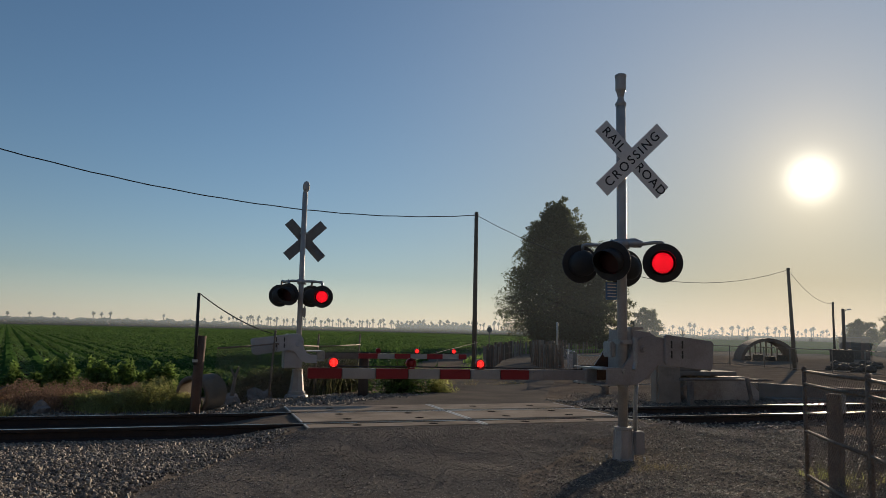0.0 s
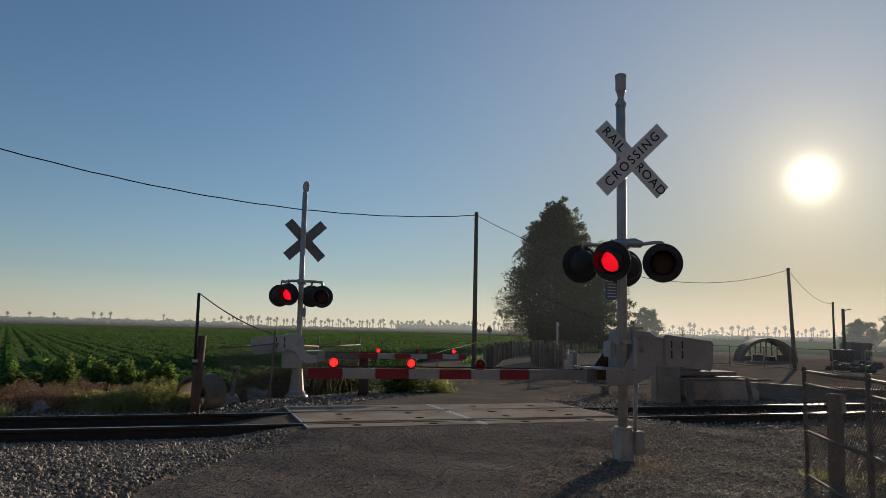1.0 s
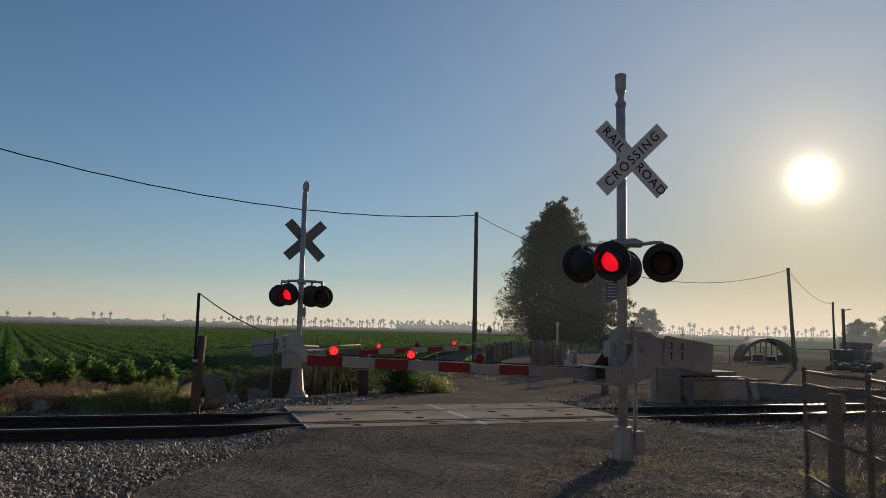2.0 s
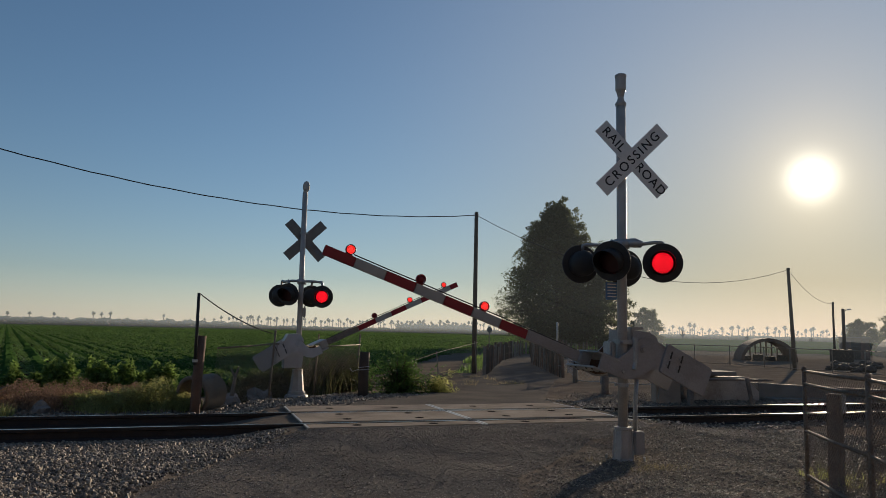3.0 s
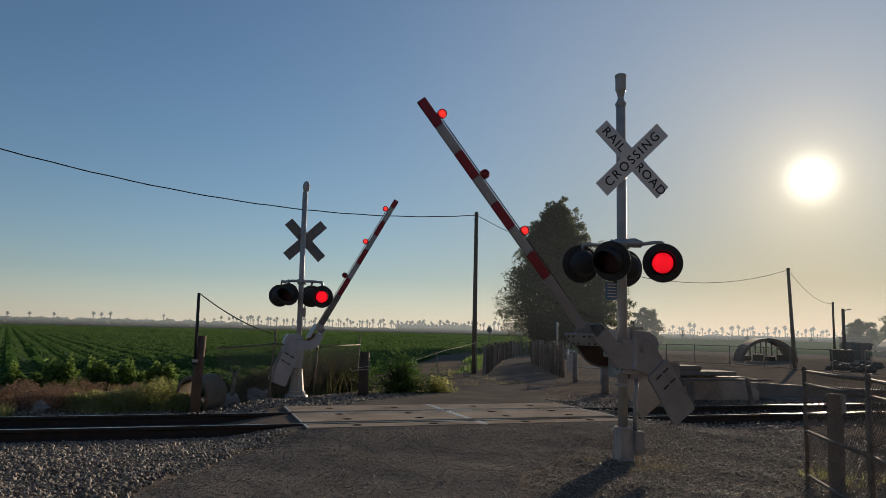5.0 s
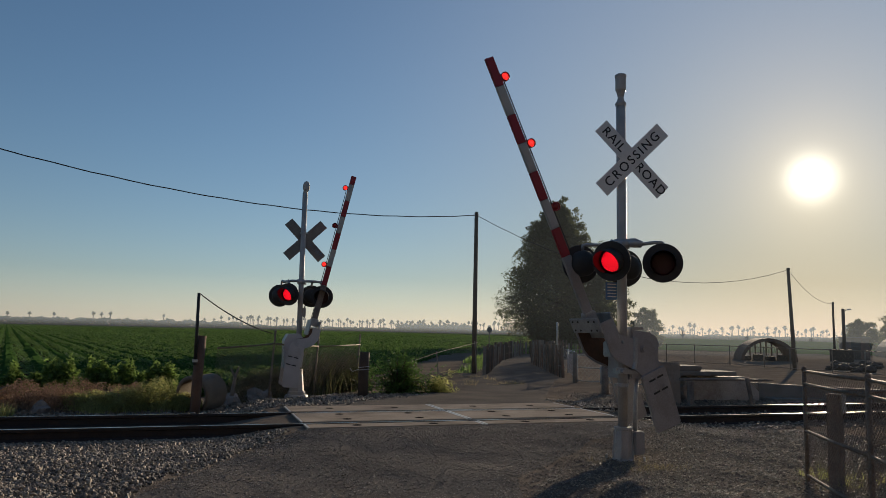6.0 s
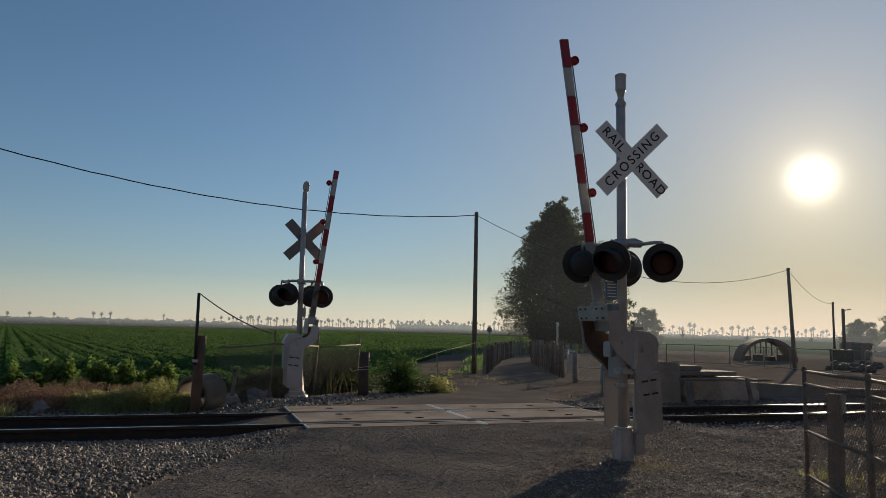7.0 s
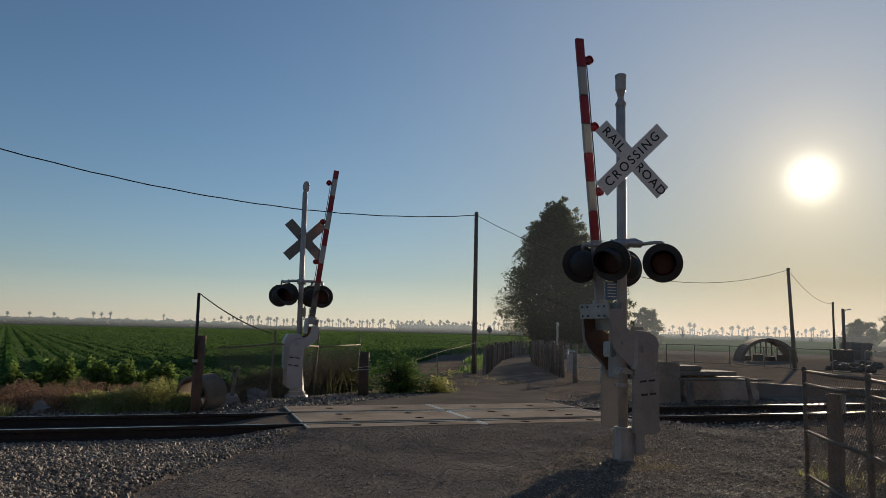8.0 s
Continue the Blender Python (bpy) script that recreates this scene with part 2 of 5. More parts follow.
def tube(bm, points, radius, sides=10, caps=True):
    """A round tube along points; radius may be one number or one for each point."""
    pts = [Vector(p) for p in points]
    rad = radius if isinstance(radius, (list, tuple)) else [radius] * len(pts)
    rings = []
    for i, p in enumerate(pts):
        d = (pts[min(i + 1, len(pts) - 1)] - pts[max(i - 1, 0)]).normalized()
        a = d.orthogonal().normalized() if i == 0 else (rings_a - d * rings_a.dot(d)).normalized()
        rings_a = a
        b = d.cross(a)
        rings.append([bm.verts.new(p + (a * math.cos(2 * math.pi * k / sides) + b * math.sin(2 * math.pi * k / sides)) * rad[i]) for k in range(sides)])
    for r0, r1 in zip(rings, rings[1:]):
        for k in range(sides):
            bm.faces.new((r0[k], r0[(k + 1) % sides], r1[(k + 1) % sides], r1[k]))
    if caps:
        bm.faces.new(rings[0][::-1])
        bm.faces.new(rings[-1])
    return bm


def lathe(bm, profile, sides=24, axis="z", m=None, caps=True):
    """Turns (radius, height) pairs round an axis."""
    made = []
    for r, h in profile:
        ring = []
        for k in range(sides):
            a = 2 * math.pi * k / sides
            v = Vector((r * math.cos(a), r * math.sin(a), h)) if axis == "z" else Vector((r * math.cos(a), h, r * math.sin(a)))
            ring.append(bm.verts.new(m @ v if m is not None else v))
        made.append(ring)
    for r0, r1 in zip(made, made[1:]):
        for k in range(sides):
            bm.faces.new((r0[k], r0[(k + 1) % sides], r1[(k + 1) % sides], r1[k]))
    for ring, (r, h) in ((made[0], profile[0]), (made[-1], profile[-1])):
        if caps and r > 1e-4:
            bm.faces.new(ring)
    bmesh.ops.recalc_face_normals(bm, faces=bm.faces)
    return bm


def prism(bm, outline, y0, y1, bevel=0.0):
    """An outline in x and z, made thick along y."""
    a = [bm.verts.new((x, y0, z)) for x, z in outline]
    b = [bm.verts.new((x, y1, z)) for x, z in outline]
    n = len(outline)
    fs = [bm.faces.new(a), bm.faces.new(b[::-1])]
    for k in range(n):
        fs.append(bm.faces.new((a[k], b[k], b[(k + 1) % n], a[(k + 1) % n])))
    bmesh.ops.recalc_face_normals(bm, faces=fs)
    if bevel:
        es = [e for f in fs[:2] for e in f.edges]
        bmesh.ops.bevel(bm, geom=es, offset=bevel, segments=2, affect="EDGES", clamp_overlap=True)
    return bm


def B():
    return bmesh.new()


def smooth01(t):
    t = np.clip(t, 0, 1)
    return t * t * (3 - 2 * t)


# ---- ground ----
NEAR_RAIL, FAR_RAIL, RAIL_Z = 11.32, 12.825, 0.124


def ground_z(x, y):
    x, y = np.asarray(x, float), np.asarray(y, float)
    on_road = smooth01((x - 0.3) / 1.4) * smooth01((9.2 - x) / 1.8)
    rise = smooth01((y - 8.2) / 2.5) * smooth01((18.5 - y) / 4.5)
    z = 0.1 * rise * on_road
    bed = smooth01((y - 9.2) / 1.2) * smooth01((15.2 - y) / 1.2)
    z = z - 0.04 * bed * (1 - on_road)
    hump = 0.05 * np.sin(x * 0.9 + 1.1) * np.sin(y * 0.7) + 0.02 * np.sin(x * 2.3) * np.sin(y * 2.9 + 0.4)
    far_left = smooth01((y - 15.2) / 3) * smooth01((3.0 - x + (y - 16) * 0.45) / 3)
    z = z - 0.35 * far_left
    z = z + hump * 0.45 * (1 - on_road * smooth01((y - 7) / 2) * smooth01((19 - y) / 2)) * (1 - bed) * smooth01((40 - np.hypot(x, y)) / 10)
    wave = np.sin(2.6 * x + 3.3 * y) + 0.7 * np.sin(5.3 * y - 2.2 * x + 0.8) + 0.5 * np.sin(7.7 * x + 4.1 * y + 2.0)
    return z + 0.008 * wave * smooth01((10.5 - y) / 0.8) * smooth01((y - 2.0) / 2)


def axis_steps(lo, hi, fine, reach):
    core = list(np.arange(lo, hi + 1e-6, fine))
    up, down, s = [], [], fine
    v = hi
    while v < reach:
        s *= 1.18
        v += s
        up.append(v)
    s, v = fine, lo
    while v > -reach:
        s *= 1.18
        v -= s
        down.append(v)
    return np.array(down[::-1] + core + up)


def make_sheet(name, xs, ys, zf, material):
    X, Y = np.meshgrid(xs, ys)
    Z = zf(X, Y)
    verts = np.stack([X, Y, Z], -1).reshape(-1, 3)
    nx, ny = len(xs), len(ys)
    i = np.arange(nx * ny).reshape(ny, nx)
    faces = np.stack([i[:-1, :-1], i[:-1, 1:], i[1:, 1:], i[1:, :-1]], -1).reshape(-1, 4)
    ob = mesh_np(name, verts.tolist(), faces.tolist(), material)
    ob.data.polygons.foreach_set("use_smooth", [True] * len(ob.data.polygons))
    return ob


tagged(make_sheet("ground", axis_steps(-9, 14, 0.14, 3500), axis_steps(3, 22, 0.14, 3500), ground_z, GRAVEL),
       "brown gravel and bare dirt beside the railway", "ground", kind="structure")


def strip(name, rows, lift, material, across=36, label="", category="road"):
    """A road surface between a left and a right edge, given row by row as (xl, yl, xr, yr)."""
    verts, faces = [], []
    fine = []
    for r0, r1 in zip(rows, rows[1:]):
        n = max(2, int(math.hypot(r1[0] - r0[0], r1[1] - r0[1]) / 0.16))
        n = min(n, 60)
        for k in range(n):
            t = k / n
            fine.append([a + (b - a) * t for a, b in zip(r0, r1)])
    fine.append(rows[-1])
    for j, (xl, yl, xr, yr) in enumerate(fine):
        wob = 0.12 * noise.noise((j * 0.21, 3.1, lift)), 0.12 * noise.noise((j * 0.19, 9.7, lift))
        for k in range(across + 1):
            t = k / across
            x, y = xl + (xr - xl) * t + wob[0] * (1 - t) + wob[1] * t, yl + (yr - yl) * t
            edge = min(t, 1 - t) * 2
            verts.append((x, y, float(ground_z(x, y)) + 0.008 + (lift - 0.008) * min(1.0, edge * 4) if edge > 0.04 else float(ground_z(x, y)) - 0.015))
    for j in range(len(fine) - 1):
        for k in range(across):
            a = j * (across + 1) + k
            faces.append((a, a + 1, a + across + 2, a + across + 1))
    ob = mesh_np(name, verts, faces, material)
    ob.data.polygons.foreach_set("use_smooth", [True] * len(ob.data.polygons))
    return tagged(ob, label, category, kind="structure")


strip("road_near", [(-7.0, -14, -1.5, -14), (-3.6, -2, 0.9, -2), (-2.6, 3, 1.6, 3), (-0.6, 7.3, 3.5, 7.3), (0.55, 9.3, 5.6, 9.3), (1.3, 10.4, 7.6, 10.4), (1.5, 10.78, 7.5, 10.78)],
      0.02, ASPHALT, label="worn grey asphalt farm road rising to the railway crossing")
strip("road_far", [(1.9, 13.9, 7.5, 13.9), (3.6, 15.4, 8.0, 15.4), (6.3, 19.0, 9.6, 18.4), (10.2, 25, 13.2, 24.4), (15.8, 36.5, 18.3, 35.6), (19.6, 43.3, 22.4, 41.6), (23.2, 47.4, 25.6, 44.6), (29, 51, 30.6, 47.5), (45, 56, 46, 52.5), (80, 62, 80, 58)],
      0.02, ASPHALT, label="narrow dusty asphalt lane leading away between fences")


# ---- the railway ----
def make_rail(y):
    prof = [(-0.075, 0), (-0.075, 0.012), (-0.012, 0.035), (-0.009, 0.12), (-0.037, 0.132), (-0.037, 0.166), (-0.03, 0.172), (0.03, 0.172), (0.037, 0.166), (0.037, 0.132), (0.009, 0.12), (0.012, 0.035), (0.075, 0.012), (0.075, 0)]
    xs = [-400, -60, -20, 20, 60, 400]
    verts, faces = [], []
    for x in xs:
        for py, pz in prof:
            verts.append((x, y + py, RAIL_Z - 0.172 + pz))
    n = len(prof)
    for j in range(len(xs) - 1):
        for k in range(n):
            faces.append((j * n + k, j * n + (k + 1) % n, (j + 1) * n + (k + 1) % n, (j + 1) * n + k))
    ob = mesh_np("rail", verts, faces, RAIL_RUST)
    bm = B()
    prism(bm, [(-400, 0.0), (400, 0.0), (400, 0.003), (-400, 0.003)], -0.022, 0.022)
    part("rail_head", bm, RAIL_TOP, ob, "bright worn running surface", pose(0, y, RAIL_Z + 0.0005))
    return tagged(ob, "rusty steel rail with a bright worn head", "rail", "rails of the track")


make_rail(NEAR_RAIL)
make_rail(FAR_RAIL)


def make_ties():
    bm = B()
    box(bm, (-0.11, -1.25, -0.19), (0.11, 1.25, -0.055), 0.01)
    first = tagged(obj("railway_tie", bm, TIE), "dark weathered wooden railway tie half sunk in ballast", "railway tie", "ties under the rails")
    first.matrix_basis = pose(-0.15, (NEAR_RAIL + FAR_RAIL) / 2, -0.03)
    x = -0.7
    while x > -14:
        copy_thing(first, pose(x, (NEAR_RAIL + FAR_RAIL) / 2, -0.03, 0, 0, random.uniform(-1.5, 1.5)))
        x -= 0.53
    x = 8.3
    while x < 26:
        copy_thing(first, pose(x, (NEAR_RAIL + FAR_RAIL) / 2, -0.03, 0, 0, random.uniform(-1.5, 1.5)))
        x += 0.53


make_ties()


def make_crossing():
    """Concrete panels with steel edges: outside, between and outside the rails, two lengths of each."""
    root = thing("crossing_surface", "tan concrete crossing panels with steel edges between the rails", "rail crossing", kind="structure")
    rows = ((10.80, NEAR_RAIL - 0.12), (NEAR_RAIL + 0.17, FAR_RAIL - 0.13), (FAR_RAIL + 0.1, 13.82))
    for y0, y1 in ((rows[0][1], NEAR_RAIL - 0.04), (NEAR_RAIL + 0.04, rows[1][0]), (rows[1][1], FAR_RAIL - 0.04), (FAR_RAIL + 0.04, rows[2][0])):
        part("flangeway_filler", box(B(), (1.66, y0 + 0.003, RAIL_Z - 0.15), (7.31, y1 - 0.003, RAIL_Z - 0.012), 0.004), SOCKET, root, "black rubber filler along the rail")
    for x0, x1 in ((1.66, 4.47), (4.5, 7.31)):
        for k, (y0, y1) in enumerate(rows):
            bm = B()
            box(bm, (x0, y0, RAIL_Z - 0.2), (x1, y1, RAIL_Z + 0.004), 0.012)
            pan = part("concrete_panel", bm, PANEL, root)
            bm = B()
            for xa in (x0, x1 - 0.035):
                box(bm, (xa, y0 + 0.01, RAIL_Z - 0.05), (xa + 0.035, y1 - 0.01, RAIL_Z + 0.008))
            if k == 1:
                box(bm, (x0 + 0.035, y1 - 0.03, RAIL_Z - 0.05), (x1 - 0.035, y1, RAIL_Z + 0.008))
            part("steel_edge", bm, STEEL_EDGE, pan, "dull steel edge angle")
            for fx in (0.28, 0.72):
                for fy in ((0.5,) if k != 1 else (0.22, 0.78)):
                    cx, cy = x0 + (x1 - x0) * fx, y0 + (y1 - y0) * fy
                    bm = B()
                    # the socket is a near-black disc laid on the panel's top
                    lathe(bm, [(0.0, 0.0), (0.075, 0.0), (0.075, 0.003), (0.06, 0.0035), (0.0, 0.0035)], 12, m=pose(cx, cy, RAIL_Z + 0.0045))
                    part("lifting_socket", bm, SOCKET, pan, "dark round lifting socket")


make_crossing()


# ---- crossing signals ----
FLASH = []   # (lens, seat pose, which side of the pair)
LAMPS = []   # (lamp lens, seat pose, which side)


def flasher(parent, x, y, z, yaw, tilt, side, dark_face=True):
    """One signal head. It faces its own -y; yaw turns it, tilt nods it down."""
    root = part("flasher_head", lathe(B(), [(0.165, -0.01), (0.254, -0.01), (0.256, 0.0), (0.254, 0.012), (0.165, 0.012), (0.165, -0.01)], 40, "y", caps=False), BLACK, parent,
                "round black signal head with a red lens", pose(x, y, z, tilt, 0, yaw))
    part("housing", lathe(B(), [(0.168, 0.012), (0.172, 0.03), (0.172, 0.14), (0.15, 0.19), (0.09, 0.215), (0.0, 0.22)], 32, "y", caps=False), BLACK, root, "", smooth=True)
    # the visor: a thin sleeve, longest at the top, open below
    bm = B()
    n = 40
    rings = []
    for r in (0.164, 0.158):
        for far in (0, 1):
            ring = []
            for k in range(n + 1):
                a = radians(-58 + 296 * k / n)
                reach = 0.03 + 0.24 * (0.5 + 0.5 * math.sin(a)) ** 0.6
                ring.append(bm.verts.new((r * math.cos(a), -0.008 - reach * far, r * math.sin(a))))
            rings.append(ring)
    for i, j in ((0, 1), (2, 3), (1, 3)):
        for k in range(n):
            bm.faces.new((rings[i][k], rings[i][k + 1], rings[j][k + 1], rings[j][k]))
    part("visor", bm, BLACK, root, "", smooth=True)
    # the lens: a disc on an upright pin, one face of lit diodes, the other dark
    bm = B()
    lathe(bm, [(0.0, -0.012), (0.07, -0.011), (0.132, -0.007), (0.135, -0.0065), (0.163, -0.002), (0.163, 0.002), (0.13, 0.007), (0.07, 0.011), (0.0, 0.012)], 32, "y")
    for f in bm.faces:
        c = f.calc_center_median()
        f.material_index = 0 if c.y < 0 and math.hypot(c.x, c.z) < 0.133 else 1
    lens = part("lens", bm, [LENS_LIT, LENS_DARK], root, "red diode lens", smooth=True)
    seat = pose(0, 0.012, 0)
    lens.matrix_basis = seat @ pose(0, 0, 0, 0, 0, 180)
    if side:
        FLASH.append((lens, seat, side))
    return root


def lamp_on(arm, x, z, y, side, facing):
    root = part("gate_lamp", lathe(B(), [(0.056, -0.028), (0.062, -0.024), (0.062, 0.024), (0.056, 0.028), (0.052, 0.024), (0.052, -0.024), (0.056, -0.028)], 20, "y", caps=False), LAMP_RED, arm,
                "small round red lamp on the arm", pose(x, y, z), smooth=True)
    return root


def lamp_lens(arm, x, z, y, side, facing):
    bm = B()
    lathe(bm, [(0.0, -0.02), (0.03, -0.017), (0.05, -0.003), (0.05, 0.003), (0.03, 0.017), (0.0, 0.02)], 18, "y")
    for f in bm.faces:
        f.material_index = 0 if f.calc_center_median().y * facing > 0 else 1
    lens = part("lamp_lens", bm, [LAMP_LIT, LAMP_DARK], arm, "red lamp lens", pose(x, y, z), smooth=True)
    LAMPS.append((lens, pose(x, y, z), side))
    return lens


def gate_arm(parent, pivot, spec):
    """The arm with its stripes, side plates, counterweights and lamps; it turns about pivot in the y axis."""
    paint = spec.get("paint", GREYPAINT)
    arm = part("gate_arm", B(), paint, parent, "red and white striped gate arm with counterweights", pose(*pivot))
    me = arm.data
    bm = B()
    tip, zc, s = spec["tip"], spec["z"], spec["stripe"]
    box(bm, (spec["root"], -0.02, zc - 0.055), (tip, 0.02, zc + 0.055))
    tube(bm, [(0, spec["plates"][0] - 0.06, 0), (0, spec["plates"][1] + 0.06, 0)], 0.035, 14)
    bm.to_mesh(me)
    bm.free()
    x, k = tip + 0.004, 0
    red = True
    lengths = spec.get("lengths") or [s] * spec["count"]
    for length in lengths:
        bm = B()
        box(bm, (x - length + 0.002, -0.026, zc - 0.06), (x, 0.026, zc + 0.06), 0.006)
        part("stripe", bm, SHEET_RED if red else ARM_WHITE, arm, "red sheeting" if red else "white sheeting")
        x -= length
        red = not red
    # root sleeve with bolts
    bm = B()
    box(bm, (spec["root"] - 0.02, -0.032, zc - 0.066), (x, 0.032, zc + 0.066), 0.008)
    for bx in (x - 0.06, x - 0.2, spec["root"] + 0.05):
        for dz in (-0.035, 0.035):
            tube(bm, [(bx, -0.045, zc + dz), (bx, 0.045, zc + dz)], 0.012, 6)
    part("arm_sleeve", bm, spec.get("sleeve", NEARPAINT), arm, "grey metal sleeve with bolts")
    p0, p1 = spec["plates"]
    # fork between the side plates and the arm
    bm = B()
    f0, f1 = spec["fork"]
    box(bm, (f1 - 0.2, p0 - 0.02, zc - 0.115), (f1, p1 + 0.02, zc - 0.09), 0.006)
    part("fork_plate", bm, GALV, arm, "bolted galvanised cross plate")
    bm = B()
    box(bm, (f0 - 0.1, p0 - 0.02, zc + 0.088), (f1, p1 + 0.02, zc + 0.108), 0.006)
    part("fork_plate", bm, GALV, arm, "bolted galvanised cross plate")
    part("arm_block", box(B(), (f1 - 0.12, -0.06, zc - 0.088), (f1 + 0.05, 0.06, zc + 0.086), 0.012), GALV, arm, "steel clamp block at the arm's foot")
    for yy in (p0 * 0.8, p0 * 0.4, p1 * 0.4, p1 * 0.8):
        for bx in (f1 - 0.16, f1 - 0.04):
            part("bolt", tube(B(), [(bx, yy, zc - 0.128), (bx, yy, zc - 0.11)], 0.013, 6), RAIL_RUST, arm)
    # a thin dark brown sheet laid on the plate's inner face
    inner = [(px * 0.93 + 0.02, pz * 0.93 - 0.012) for px, pz in spec["plate"]]
    part("inner_sheet", prism(B(), inner, p0 + 0.018, p0 + 0.024), DARKBROWN, arm, "dark brown inside of the far plate")
    if spec["facing"] < 0:
        part("inner_sheet", prism(B(), inner, p1 - 0.024, p1 - 0.018), DARKBROWN, arm, "dark brown inside of the far plate")
    for y in (p0, p1):
        part("side_plate", prism(B(), spec["plate"], y - 0.016, y + 0.016, 0.006), paint, arm, "curved grey steel side plate")
        d = 0.03 if y > 0 else -0.03
        cw = part("counterweight", prism(B(), spec["weight"], y + d - 0.02, y + d + 0.02, 0.006), paint, arm, "flat grey counterweight plate")
        ax, az = spec["slots"]
        for i in (0, 1):
            for j in (0, 1):
                cx, cz = ax - 0.17 * i, az + 0.13 * (j - 0.5)
                o = d + (0.0212 if d > 0 else -0.0212)
                part("slot", box(B(), (cx - 0.012, y + o - 0.003, cz - 0.05), (cx + 0.012, y + o + 0.003, cz + 0.05), 0.002), BLACK, cw, "dark bolt slot")
                part("bolt", tube(B(), [(cx + 0.03, y + o, cz), (cx + 0.03, y + o * 1.25, cz)], 0.014, 6), GALV, cw)
        bm = B()
        lathe(bm, [(0.0, -0.03), (0.05, -0.03), (0.055, -0.022), (0.055, 0.022), (0.05, 0.03), (0.0, 0.03)], 20, "y", pose(0, y, 0))
        part("pivot_cap", bm, paint, arm, "round bolted pivot cap")
    for lx, side in spec["lamps"]:
        lamp_on(arm, lx, zc + 0.125, 0.0, side, spec["facing"])
        bm = B()
        box(bm, (lx - 0.045, -0.022, zc + 0.055), (lx + 0.045, 0.022, zc + 0.075), 0.004)
        part("lamp_base", bm, LAMP_RED, arm, "red lamp foot")
        lamp_lens(arm, lx, zc + 0.125, 0.0, side, spec["facing"])
    bm = B()
    lx = [l[0] for l in spec["lamps"]]
    pts = [(spec["root"], 0.03 * -spec["facing"], zc + 0.075)]
    for a, b in zip([spec["root"] + 0.05] + sorted(lx), sorted(lx)):
        pts += [((a + b) / 2, 0.012, zc + 0.08), (b - 0.06, 0.0, zc + 0.085)]
    tube(bm, pts, 0.008, 6)
    part("lamp_cable", bm, CABLE, arm, "black cable along the arm")
    return arm


def lettering(parent, text, size, m, spacing=1.0):
    cu = bpy.data.curves.new("lettering", "FONT")
    cu.body, cu.size, cu.extrude, cu.align_x, cu.align_y, cu.space_character = text, size, 0.0015, "CENTER", "CENTER", spacing
    cu.offset = 0.0015
    tmp = bpy.data.objects.new("lettering", cu)
    scene.collection.objects.link(tmp)
    me = bpy.data.meshes.new_from_object(tmp.evaluated_get(bpy.context.evaluated_depsgraph_get()))
    bpy.data.objects.remove(tmp)
    me.materials.clear()
    me.materials.append(BLACKLETTER)
    ob = new("lettering", me)
    ob.parent, ob.matrix_basis = parent, m
    return tagged(ob, "black capital letters")


def crossbuck(parent, x, y, z, tilt, front, text, blade=1.22, spread=90, yaw=0, face=None):
    """Two crossed boards. front: +1 or -1, the way in local y that the white face looks."""
    board = None
    for k, words in enumerate((text[0], text[1])):
        bm = B()
        box(bm, (-blade / 2, -0.004, -0.114), (blade / 2, 0.004, 0.114), 0.0015)
        turn = tilt + (spread / 2 if k else -spread / 2)
        yy = y + front * (0.012 if k else 0.0)
        ry = -turn if front < 0 else turn
        b = part("crossbuck_board", bm, face or SHEET_WHITE, parent, "white crossing sign board", pose(x, yy, z, 0, 0, yaw) @ pose(0, 0, 0, 0, ry, 0))
        bm = B()
        for zz in (-0.02, 0.02):
            box(bm, (-blade / 2 + 0.02, -front * 0.0045 - 0.002, zz - 0.006), (blade / 2 - 0.02, -front * 0.0045 + 0.002, zz + 0.006))
        part("stiffener", bm, ALU_BACK, b, "aluminium stiffening strip")
        flat = pose(0, 0, 0, 90, 0, 0) if front < 0 else pose(0, 0, 0, 90, 0, 180)
        for word, at in words:
            lettering(b, word, 0.175, pose(at * (1 if front < 0 else -1), front * 0.0065, 0) @ flat, 1.3 if len(word) > 5 else 1.12)
    return board


def mast(root, height, r):
    part("mast", tube(B(), [(0, 0, 0.2), (0, 0, height)], r, 24), SILVER, root, "silver painted steel mast", smooth=True)
    for z in (0.95, 1.15, 2.6, height * 0.8):
        bm = B()
        lathe(bm, [(r, -0.02), (r + 0.014, -0.02), (r + 0.014, 0.02), (r, 0.02)], 20, m=pose(0, 0, z))
        box(bm, (r, -0.02, z - 0.018), (r + 0.05, 0.02, z + 0.018), 0.004)
        part("band_clamp", bm, GALV, root, "bolted steel band")


NEAR_PIVOT = (-0.25, -0.263, 1.416)


